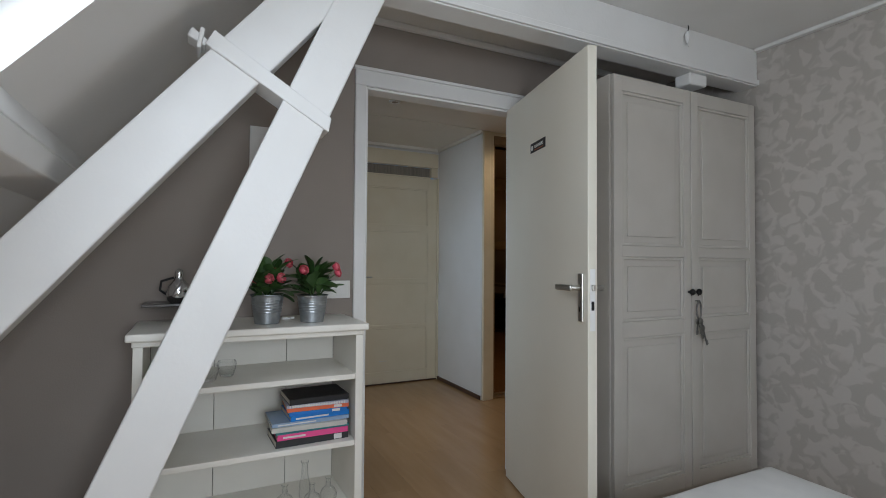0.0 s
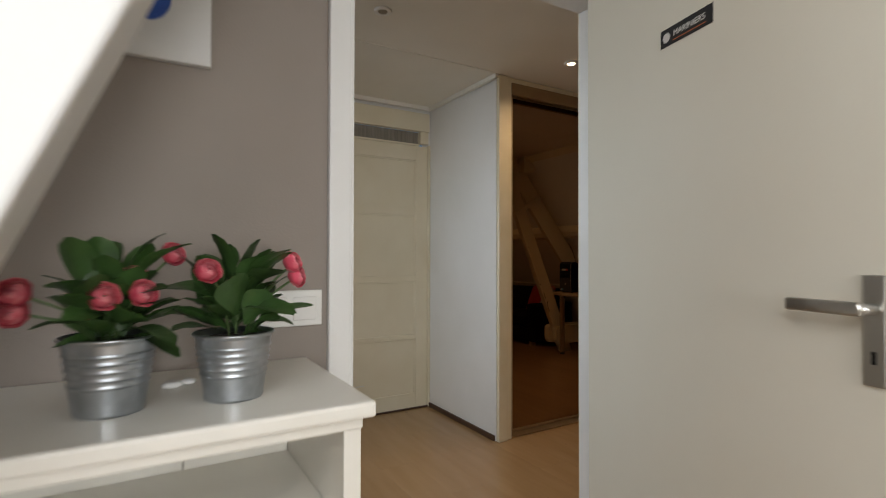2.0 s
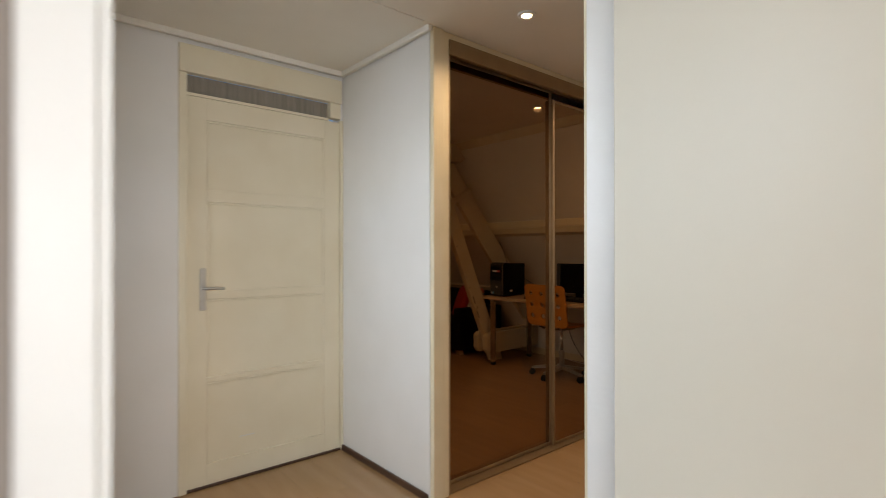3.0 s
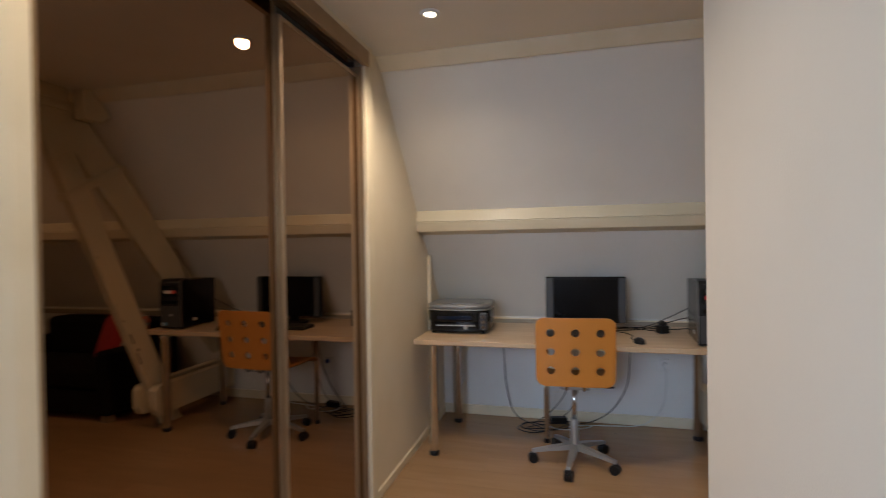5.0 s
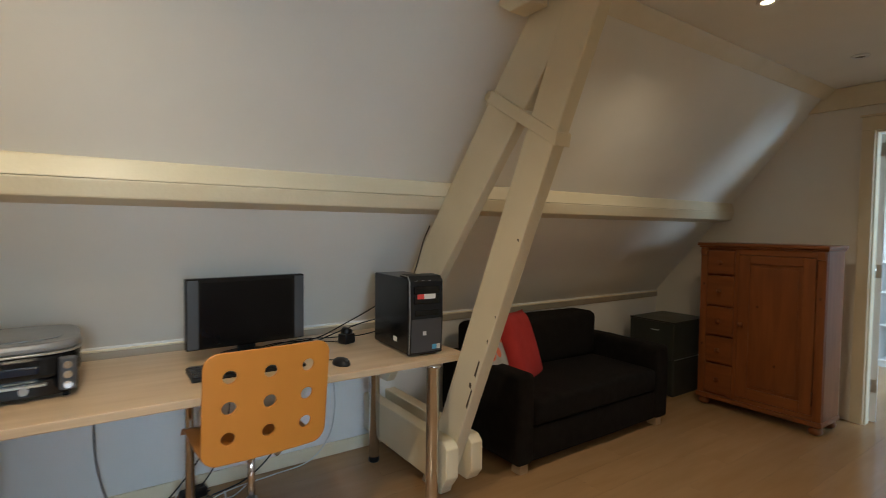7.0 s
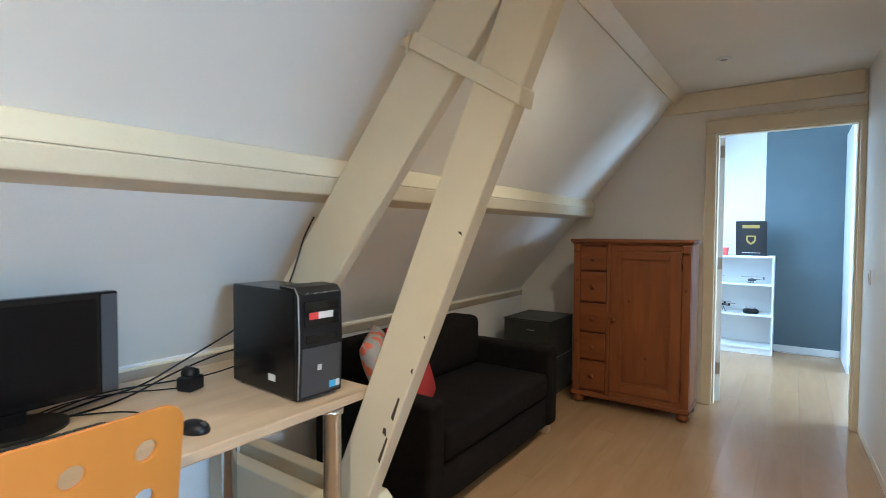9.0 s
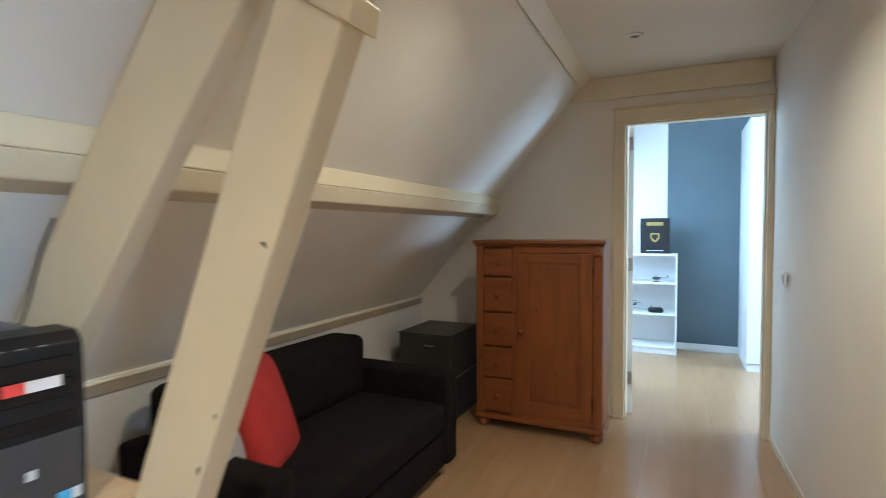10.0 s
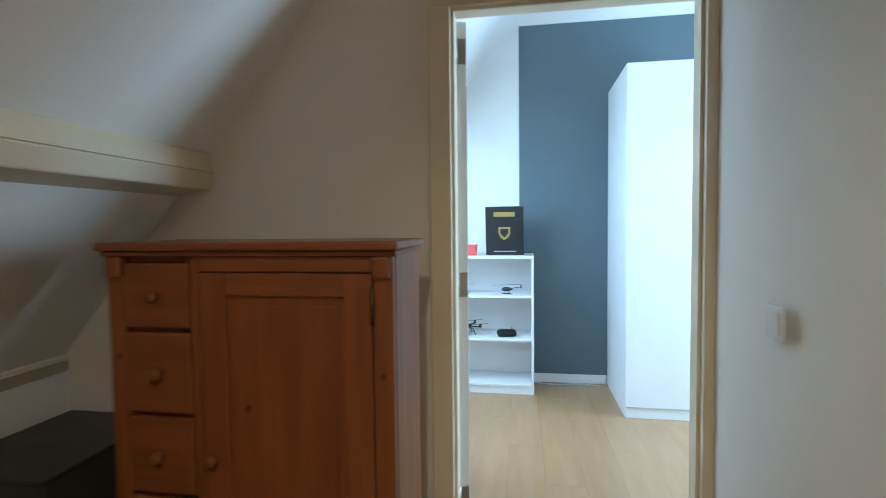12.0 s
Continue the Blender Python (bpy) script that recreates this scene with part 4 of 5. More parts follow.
for a, b in cuts:
    bm = B(); box(bm, x0 + 0.098, x1 - 0.098, y + 0.012, y + 0.03, a - 0.002, b + 0.002)
    panel = part("panel", bm, CREAM, pd)
    for e in ((x0 + 0.1, x0 + 0.112, a, b), (x1 - 0.112, x1 - 0.1, a, b), (x0 + 0.111, x1 - 0.111, b - 0.012, b)):
        bm = B(); box(bm, e[0], e[1], y + 0.004, y + 0.0115, e[2], e[3], 0.003)
        part("moulding", bm, CREAM, panel)
bm = B(); box(bm, 1.235, 1.265, y - 0.008, y - 0.0005, 0.93, 1.15, 0.002)
plate = part("handle_plate", bm, STEEL, pd, "steel plate")
bm = B(); tube(bm, [(1.25, y, 1.045), (1.25, y - 0.045, 1.045), (1.30, y - 0.048, 1.045), (1.345, y - 0.045, 1.043)], 0.008, 10)
part("lever", bm, STEEL, plate, "steel door lever")
bm = B(); box(bm, 1.44, 1.52, y - 0.0015, y - 0.0003, 0.222, 0.228)
part("scratch_strip", bm, PRINT, pd)
tf = thing("transom", "grey ribbed fanlight strip over the panelled door", "transom", kind="structure")
RIBBED = material("grey_ribbed_glass", (0.19, 0.17, 0.14), 0.35, second=(0.28, 0.25, 0.21), stretch=(30, 1, 1), scale=3, bump=0.3)
bm = B(); box(bm, PX0, 1.975, HALLN + 0.03, HALLN + 0.036, 2.062, 2.155)
part("pane", bm, RIBBED, tf)
for k in range(14):
    bm = B(); box(bm, PX0 + 0.03 + k * 0.057, PX0 + 0.033 + k * 0.057, HALLN + 0.027, HALLN + 0.0298, 2.064, 2.153)
    part("rib", bm, RIBBED, tf)
bm = B(); box(bm, PX0 - 0.04, 2.052, HALLN - 0.02, HALLN + 0.03, 2.156, 2.30, 0.004)
part("head_beam", bm, CREAM, tf)
bm = B(); box(bm, PX0, 1.975, HALLN + 0.008, HALLN + 0.05, 2.0455, 2.0615, 0.002)
part("lower_rail", bm, CREAM, tf)
bm = B(); box(bm, 1.976, 2.048, HALLN - 0.01, HALLN + 0.04, 2.062, 2.1555, 0.004)
part("post_block", bm, CREAM, tf)
bm = B(); box(bm, PX1 + 0.0285, 2.065, HALLN - 0.012, HALLN + 0.04, 0, 2.055, 0.004)
part("door_post", bm, CREAM, tf)
bm = B(); box(bm, PX0 - 0.0395, PX0 - 0.001, HALLN - 0.012, HALLN + 0.06, 0, 2.1555, 0.004)
part("door_post", bm, CREAM, tf)
bm = B(); box(bm, PX0 - 0.04, 2.065, HALLN - 0.006, HALLN + 0.012, 0.0005, 0.012, 0.003)
single("threshold", bm, DARK, "dark brown wooden door threshold", "threshold", "structure")

# desk
BIRCH = material("birch_veneer", (0.62, 0.47, 0.31), 0.38, second=(0.54, 0.40, 0.25), scale=2.2, fine=50, bump=0.03, stretch=(9, 1, 1))
BIRCHEDGE = material("birch_edge_band", (0.55, 0.40, 0.24), 0.45, stretch=(1, 1, 20), bump=0.03)
desk = thing("desk", "birch veneer desk with round chrome legs under the slope", "desk")
bm = B(); box(bm, 4.462, 5.225, 1.66, 3.602, 0.708, 0.74, 0.004)
part("desktop", bm, [BIRCH, BIRCHEDGE], desk, pick=lambda n, c: 0 if abs(n.z) > 0.5 else 1)
for lx, ly, r in ((4.515, 3.49, 0.03), (5.12, 3.47, 0.03), (4.482, 1.838, 0.03), (5.11, 1.82, 0.03), (4.86, 2.80, 0.018)):
    bm = B(); lathe(bm, [(r * 0.95, 0.03), (r, 0.034), (r, 0.69), (r * 1.25, 0.695), (r * 1.25, 0.7075)], (lx, ly, 0), 24)
    leg = part("leg", bm, CHROME, desk, "chrome tube leg")
    bm = B(); lathe(bm, [(r * 0.9, 0.0005), (r * 1.02, 0.004), (r * 1.02, 0.022), (r * 0.9, 0.0295)], (lx, ly, 0), 20)
    part("foot", bm, BLACK, leg, "black plastic foot")

# swivel chair with a perforated plywood back
PLY = material("amber_plywood", (0.56, 0.225, 0.033), 0.33, second=(0.50, 0.19, 0.026), scale=2.5, fine=60, bump=0.03, stretch=(1, 6, 1), amount=0.18)
GREYMETAL = material("silver_grey_paint", (0.42, 0.42, 0.41), 0.35, metal=0.6, bump=0.03)


def perforated(w, h, r, holes, hole_r, thick):
    cu = bpy.data.curves.new("panel", "CURVE")
    cu.dimensions, cu.fill_mode, cu.extrude, cu.bevel_depth, cu.bevel_resolution = "2D", "BOTH", thick / 2, 0.002, 1
    def loop(pts):
        sp = cu.splines.new("POLY")
        sp.points.add(len(pts) - 1)
        for p, c in zip(sp.points, pts):
            p.co = (*c, 0, 1)
        sp.use_cyclic_u = True
    out = []
    for cx, cy, a0 in ((w / 2 - r, h / 2 - r, 0), (-w / 2 + r, h / 2 - r, 90), (-w / 2 + r, -h / 2 + r, 180), (w / 2 - r, -h / 2 + r, 270)):
        out += [(cx + r * math.cos(radians(a0 + 11.25 * k)), cy + r * math.sin(radians(a0 + 11.25 * k))) for k in range(9)]
    dense = []
    for p, q in zip(out, out[1:] + out[:1]):
        n = max(1, int(math.dist(p, q) / 0.03))
        dense += [(p[0] + (q[0] - p[0]) * i / n, p[1] + (q[1] - p[1]) * i / n) for i in range(n)]
    loop(dense)
    for hx, hy in holes:
        loop([(hx + hole_r * math.cos(2 * math.pi * k / 24), hy - hole_r * math.sin(2 * math.pi * k / 24)) for k in range(24)])
    tmp = bpy.data.objects.new("panel", cu)
    me = bpy.data.meshes.new_from_object(tmp)
    bpy.data.objects.remove(tmp)
    return me


CH = pose(4.58, 2.622, 0, 0, 0, 3)
chair = thing("swivel_chair", "amber plywood swivel chair with nine round holes in its back", "chair")
chair.matrix_world = CH
me = perforated(0.437, 0.397, 0.05, [(sx * 0.137, sy * 0.110 + 0.004) for sx in (-1, 0, 1) for sy in (-1, 0, 1)], 0.025, 0.009)
me.materials.append(PLY)
bm = B()
bm.from_mesh(me)
for axis, half in ((0, 0.21), (1, 0.19)):
    for k in range(-8, 9):
        at = Vector((0, 0, 0))
        at[axis] = half * k / 8.5
        bmesh.ops.bisect_plane(bm, geom=bm.verts[:] + bm.edges[:] + bm.faces[:], plane_co=at, plane_no=[float(i == axis) for i in range(3)])
bmesh.ops.remove_doubles(bm, verts=bm.verts, dist=0.0003)
bm.normal_update()
for e in bm.edges:
    if len(e.link_faces) == 2 and e.calc_face_angle(0) > radians(25):
        e.smooth = False
smooth(bm)
bm.to_mesh(me)
bm.free()
for v in me.vertices:
    u, w, t = v.co
    v.co = (-0.218 - t + 0.25 * u * u - 0.14 * w, -u, 0.715 + w)
back = new("backrest", me)
back.parent = chair
bm = B()
prof = [(-0.182, 0.565), (-0.178, 0.545), (-0.16, 0.525), (-0.12, 0.515), (0.05, 0.512), (0.16, 0.523), (0.215, 0.511), (0.235, 0.487)]
top, bot = [], []
for px, pz in prof:
    top.append([bm.verts.new((px, yy, pz + 0.012 * (yy / 0.2) ** 2)) for yy in (-0.205, -0.1, 0, 0.1, 0.205)])
    bot.append([bm.verts.new((px + (0.004 if pz > 0.46 else 0), yy, pz - 0.011 + 0.012 * (yy / 0.2) ** 2)) for yy in (-0.205, -0.1, 0, 0.1, 0.205)])
for grid in (top, bot):
    for a, b in zip(grid, grid[1:]):
        for k in range(4):
            bm.faces.new((a[k], a[k + 1], b[k + 1], b[k]))
for k in (0, 4):
    for i in range(len(prof) - 1):
        bm.faces.new((top[i][k], top[i + 1][k], bot[i + 1][k], bot[i][k]))
for i in (0, len(prof) - 1):
    for k in range(4):
        bm.faces.new((top[i][k], top[i][k + 1], bot[i][k + 1], bot[i][k]))
part("seat", smooth(bm), PLY, chair, "moulded amber plywood seat")
bm = B(); box(bm, -0.11, 0.11, -0.085, 0.085, 0.472, 0.498, 0.008)
part("seat_plate", bm, GREYMETAL, chair)
for s in (-1, 1):
    bm = B(); tube(bm, [(-0.02, s * 0.05, 0.488), (-0.15, s * 0.05, 0.488), (-0.172, s * 0.05, 0.505), (-0.184, s * 0.05, 0.59)], 0.009, 8)
    part("back_bar", bm, CHROME, chair)
bm = B(); tube(bm, [(0.0, -0.06, 0.478), (0.0, -0.2, 0.465), (0.0, -0.235, 0.468)], 0.006, 8)
part("height_lever", bm, BLACK, chair, "black height lever")
bm = B(); lathe(bm, [(0.014, 0.25), (0.014, 0.471)], sides=16)
part("gas_column", bm, CHROME, chair)
bm = B(); lathe(bm, [(0.026, 0.08), (0.026, 0.245), (0.022, 0.27)], sides=20)
part("column_sleeve", bm, GREYMETAL, chair)
for k in range(5):
    a = radians(28 + 72 * k - 3)
    d = Vector((math.cos(a), math.sin(a), 0))
    n = Vector((-d.y, d.x, 0))
    bm = B()
    for (r0, w0, z0, h0), (r1, w1, z1, h1) in (((0.02, 0.022, 0.085, 0.035), (0.15, 0.016, 0.075, 0.025)), ((0.15, 0.016, 0.075, 0.025), (0.255, 0.012, 0.062, 0.018))):
        vs = [bm.verts.new(d * r + n * s * w + Vector((0, 0, z + t * h))) for r, w, z, h in ((r0, w0, z0, h0), (r1, w1, z1, h1)) for s, t in ((-1, 0), (1, 0), (1, 1), (-1, 1))]
        for q in ((0, 1, 2, 3), (7, 6, 5, 4), (0, 4, 5, 1), (1, 5, 6, 2), (2, 6, 7, 3), (3, 7, 4, 0)):
            bm.faces.new([vs[i] for i in q])
    arm = part("base_arm", bm, GREYMETAL, chair)
    c = d * 0.25
    bm = B()
    for s in (-0.014, 0.014):
        tube(bm, [c + n * (s - 0.009) + Vector((0, 0, 0.029)), c + n * (s + 0.009) + Vector((0, 0, 0.029))], 0.0285, 18)
    box(bm, c.x - 0.016, c.x + 0.016, c.y - 0.016, c.y + 0.016, 0.03, 0.062, 0.006)
    part("castor", bm, BLACK, arm, "black twin-wheel castor")

# printer
SILVER = material("silver_plastic", (0.26, 0.265, 0.275), 0.35, metal=0.3, bump=0.03)
GREYFRONT = material("graphite_plastic", (0.062, 0.062, 0.066), 0.35, metal=0.2, bump=0.03)
GLOSSBLACK = material("gloss_black_plastic", (0.007, 0.007, 0.008), 0.2, spec=0.35, bump=0.0)
pr = thing("printer", "black and silver all-in-one printer on the desk", "printer", (4.89, 3.378, 0.7405), 2)


def printer_outline(k, front=1.0):
    """A rounded outline, bowed towards the front."""
    pts = []
    for i in range(40):
        t = 2 * math.pi * i / 40
        x = 0.19 * math.copysign(abs(math.cos(t)) ** 0.45, math.cos(t))
        y = 0.218 * math.copysign(abs(math.sin(t)) ** 0.4, math.sin(t))
        if x < 0:
            x -= front * 0.02 * (1 - (y / 0.22) ** 2)
        pts.append((x * k, y * k))
    return pts


bm = B(); prism(bm, printer_outline(0.96, 0.6), 0.012, 0.075, "z", 0.008)
part("base", bm, GLOSSBLACK, pr)
bm = B(); prism(bm, printer_outline(1.0), 0.0755, 0.155, "z", 0.014)
part("body", bm, GLOSSBLACK, pr)
bm = B(); prism(bm, printer_outline(1.02), 0.156, 0.164, "z", 0.003)
part("lid_trim", bm, GREYMETAL, pr, "thin silver trim line")
bm = B(); prism(bm, printer_outline(1.0), 0.1645, 0.196, "z", 0.014)
part("lid", bm, SILVER, pr, "silver scanner lid")
bm = B(); prism(bm, printer_outline(0.76, 0.4), 0.1965, 0.200, "z", 0.003)
part("lid_panel", bm, SILVER, pr)
bm = B(); box(bm, -0.216, -0.19, -0.10, 0.13, 0.098, 0.122, 0.004)
part("output_slot", bm, material("blue_black_gloss", (0.010, 0.016, 0.035), 0.1, bump=0), pr, "glossy blue-black output slot")
bm = B(); box(bm, -0.212, -0.186, -0.12, 0.14, 0.054, 0.062, 0.002)
tray = part("paper_tray", bm, GREYMETAL, pr, "silver tray edge")
bm = B(); tube(bm, [(-0.205, -0.06, 0.045), (-0.217, -0.06, 0.045)], 0.013, 14)
part("tray_grip", bm, GREYMETAL, tray)
bm = B(); box(bm, -0.209, -0.19, -0.204, -0.152, 0.030, 0.146, 0.008)
panel = part("button_panel", bm, GREYFRONT, pr, "dark grey button panel")
for z in (0.05, 0.085, 0.118):
    bm = B(); tube(bm, [(-0.207, -0.178, z), (-0.216, -0.178, z)], 0.013, 14)
    part("button", bm, CHROME, panel)
for sx in (-0.15, 0.15):
    for sy in (-0.17, 0.17):
        bm = B(); lathe(bm, [(0.012, 0), (0.012, 0.0125)], (sx, sy, 0), 10)
        part("foot", bm, BLACK, pr)

# monitor
mon = thing("monitor", "black flat monitor with grey side speakers on the desk", "monitor", (4.958, 2.54, 0.7405), 3.5)
bm = B(); box(bm, -0.012, 0.03, -0.262, 0.262, 0.055, 0.365, 0.006); box(bm, 0.03, 0.055, -0.18, 0.18, 0.09, 0.33, 0.012)
part("casing", bm, GLOSSBLACK, mon)
bm = B(); box(bm, -0.0145, -0.0122, -0.20, 0.20, 0.075, 0.345, 0.001)
part("screen", bm, material("dark_screen", (0.004, 0.004, 0.005), 0.25, spec=0.2, bump=0), mon, "switched-off glossy screen")
GREYMESH = material("speaker_grey", (0.055, 0.058, 0.064), 0.5, fine=400, bump=0.4)
for s in (-1, 1):
    bm = B(); box(bm, -0.02, -0.0122, min(s * 0.212, s * 0.258), max(s * 0.212, s * 0.258), 0.06, 0.358, 0.004)
    part("speaker", bm, GREYMESH, mon, "grey speaker strip")
bm = B(); box(bm, 0.02, 0.045, -0.04, 0.04, 0.01, 0.12, 0.006)
part("stand_neck", bm, BLACK, mon)
bm = B(); prism(bm, [(0.11 * math.cos(t) + 0.01, 0.13 * math.sin(t)) for t in [2 * math.pi * k / 24 for k in range(24)]], 0.0, 0.014, "z", 0.004)
part("stand_base", bm, BLACK, mon)

# computer tower
pc = thing("computer_tower", "black computer tower with a grey lower front on the desk", "computer", (4.517, 1.856, 0.7405), -3.5)
bm = B(); box(bm, 0.02, 0.40, -0.085, 0.085, 0.008, 0.36, 0.006)
part("case", bm, GLOSSBLACK, pc)
bm = B(); prism(bm, [(0.02, 0.005), (0.0, 0.012), (-0.008, 0.18), (-0.002, 0.35), (0.02, 0.372), (0.10, 0.375), (0.10, 0.36), (0.02, 0.36)], -0.087, 0.087, "y", 0.004)
part("front_bezel", bm, BLACK, pc)
bm = B(); tube(bm, [(0.002, 0.0872, 0.012), (-0.007, 0.0872, 0.18), (-0.002, 0.0872, 0.345), (0.016, 0.0872, 0.370), (0.09, 0.0872, 0.374)], 0.0022, 8)
part("edge_strip", bm, GREYMETAL, pc, "silver edge strip")
bm = B(); prism(bm, [(-0.0015, 0.02), (-0.0105, 0.175), (-0.006, 0.175), (0.005, 0.02)], -0.078, 0.078, "y", 0.001)
part("lower_front", bm, GREYFRONT, pc, "graphite grey lower front")
bm = B(); box(bm, -0.010, -0.004, -0.062, 0.062, 0.19, 0.215, 0.002)
part("card_reader", bm, GLOSSBLACK, pc)
for z in (0.245, 0.29):
    bm = B(); box(bm, -0.0105, 0.004, -0.068, 0.068, z, z + 0.036, 0.003)
    part("drive_flap", bm, GLOSSBLACK, pc)
STICK = (("red_sticker", (0.65, 0.06, 0.05), 0.018, 0.052, 0.268, 0.290), ("white_sticker", (0.72, 0.71, 0.70), -0.042, 0.017, 0.268, 0.290), ("blue_sticker", (0.12, 0.42, 0.72), -0.055, -0.032, 0.03, 0.052), ("grey_sticker", (0.62, 0.63, 0.64), -0.074, -0.057, 0.03, 0.052), ("badge", (0.55, 0.56, 0.57), 0.005, 0.022, 0.10, 0.118))
for name, col, ya, yb, za, zb in STICK:
    bm = B(); box(bm, -0.0135 if za > 0.05 else -0.0055, -0.0105 if za > 0.05 else -0.002, ya, yb, za, zb)
    part(name, bm, material(name, col, 0.4, bump=0), pc)
bm = B(); box(bm, 0.13, 0.17, 0.0852, 0.0862, 0.05, 0.072)
part("side_label", bm, PRINT, pc)
for k in range(3):
    bm = B(); box(bm, -0.001, 0.006, 0.045 - 0.035 * k, 0.06 - 0.035 * k, 0.345, 0.352, 0.001)
    part("button", bm, SILVER, pc)
for sx in (0.05, 0.36):
    for sy in (-0.06, 0.06):
        bm = B(); lathe(bm, [(0.012, 0), (0.012, 0.009)], (sx, sy, 0), 10)
        part("foot", bm, BLACK, pc)

# mouse, adapter, keyboard
mouse = thing("computer_mouse", "small black computer mouse on the desk", "mouse", (4.585, 2.245, 0.7405), 15)
bm = B(); lathe(bm, [(0.030, 0), (0.032, 0.006), (0.028, 0.02), (0.016, 0.03), (0.002, 0.033)], sides=20)
bmesh.ops.transform(bm, matrix=Matrix.Diagonal((1.55, 1, 1, 1)), verts=bm.verts)
part("shell", bm, BLACK, mouse)
bm = B(); tube(bm, [(-0.034, -0.004, 0.026), (-0.034, 0.004, 0.026)], 0.008, 10)
part("wheel", bm, GREYMESH, mouse)
ad = thing("webcam", "black webcam standing on the desk by the wall", "webcam", (4.95, 2.06, 0.7405), 20)
bm = B(); box(bm, -0.03, 0.03, -0.035, 0.035, 0, 0.05, 0.008)
part("base", bm, BLACK, ad)
bm = B(); tube(bm, [(-0.02, 0, 0.055), (0.02, 0, 0.062)], 0.022, 14)
part("eye", smooth(bm), BLACK, ad)
kb = thing("keyboard", "black keyboard lying in front of the monitor", "keyboard", (4.72, 2.60, 0.7405), 0)
bm = B(); prism(bm, [(-0.08, 0), (0.08, 0), (0.08, 0.022), (-0.08, 0.012)], -0.22, 0.22, "y", 0.003)
part("body", bm, BLACK, kb)
bm = B()
for r in range(5):
    for c in range(18):
        x, yy = -0.062 + r * 0.026, -0.205 + c * 0.0235
        box(bm, x, x + 0.021, yy, yy + 0.019, 0.014 + (x + 0.07) * 0.062, 0.022 + (x + 0.07) * 0.062)
tagged(part("keys", bm, GREYFRONT, kb), kind="stuff")


# cables
def cable(label, pts, r=0.0035, mat=None, sag=0):
    """A wire through points, rounded by a smooth curve."""
    P = [Vector(p) for p in pts]
    out = []
    for i in range(len(P) - 1):
        a, b, c, d = P[max(i - 1, 0)], P[i], P[i + 1], P[min(i + 2, len(P) - 1)]
        for k in range(6):
            t = k / 6
            out.append(0.5 * ((2 * b) + (c - a) * t + (2 * a - 5 * b + 4 * c - d) * t * t + (3 * b - a - 3 * c + d) * t ** 3))
    out.append(P[-1])
    bm = B(); tube(bm, out, r, 6)
    return single("cable", bm, mat or BLACK, label, "cable", group="desk cables")


WHITECORD = material("white_cord", (0.66, 0.66, 0.64), 0.5, bump=0)
D = 0.7442
cable("black cable from the computer along the desk", [(4.93, 1.80, 0.98), (4.99, 1.90, 0.90), (5.06, 2.02, 0.82), (5.10, 2.15, D + 0.01), (5.08, 2.30, D), (5.02, 2.45, D)])
cable("black cable from the computer along the desk", [(4.93, 1.82, 0.86), (5.0, 1.93, 0.83), (5.08, 2.05, 0.775), (5.06, 2.18, D), (5.0, 2.30, D), (4.98, 2.42, D)])
cable("thin black cable behind the monitor", [(4.93, 1.83, 0.80), (5.03, 1.95, D + 0.01), (5.10, 2.08, D), (5.14, 2.25, D), (5.08, 2.40, D), (5.02, 2.50, D)], 0.003)
cable("thin black webcam cable on the desk", [(4.97, 2.07, D + 0.003), (5.03, 2.14, D), (5.09, 2.22, D), (5.12, 2.36, D), (5.06, 2.48, D)], 0.0025)
cable("thin black cable running down the sloping roof", [(4.72, 1.708, 1.345), (4.775, 1.709, 1.27), (4.80, 1.712, 1.21), (4.845, 1.72, 1.10), (4.90, 1.75, 0.95)], 0.003)
cable("black mouse cable on the desk", [(4.62, 2.25, D + 0.01), (4.70, 2.28, D), (4.80, 2.26, D), (4.90, 2.30, D), (4.98, 2.40, D)], 0.0025)
cable("black power cable hanging under the desk", [(5.20, 3.135, 0.705), (5.21, 3.13, 0.5), (5.25, 3.12, 0.25), (5.25, 3.06, 0.05), (5.15, 2.90, 0.006), (5.08, 2.78, 0.005), (5.16, 2.66, 0.005), (5.25, 2.70, 0.006)])
cable("tangled black cable on the floor under the desk", [(5.25, 2.72, 0.006), (5.10, 2.95, 0.006), (5.02, 2.88, 0.012), (5.09, 2.80, 0.006), (5.19, 2.93, 0.012), (5.07, 3.02, 0.006), (5.0, 2.9, 0.006), (5.12, 2.72, 0.012), (5.22, 2.68, 0.006)])
cable("tangled black cable on the floor under the desk", [(5.21, 2.80, 0.02), (5.14, 2.98, 0.02), (5.04, 2.97, 0.018), (5.07, 2.83, 0.02), (5.20, 2.78, 0.02), (5.24, 2.66, 0.018)])
cable("black cable looping below the desk edge", [(5.20, 2.235, 0.705), (5.21, 2.24, 0.45), (5.24, 2.265, 0.28), (5.25, 2.36, 0.12), (5.21, 2.50, 0.04), (5.20, 2.66, 0.01)], 0.004)
cable("black cable hanging behind the chair", [(5.20, 2.62, 0.705), (5.24, 2.63, 0.4), (5.25, 2.70, 0.2), (5.23, 2.80, 0.08), (5.18, 2.88, 0.03)], 0.004)
cable("black cable hanging behind the chair", [(5.20, 2.56, 0.705), (5.25, 2.57, 0.38), (5.25, 2.63, 0.15), (5.24, 2.70, 0.05)], 0.0035)
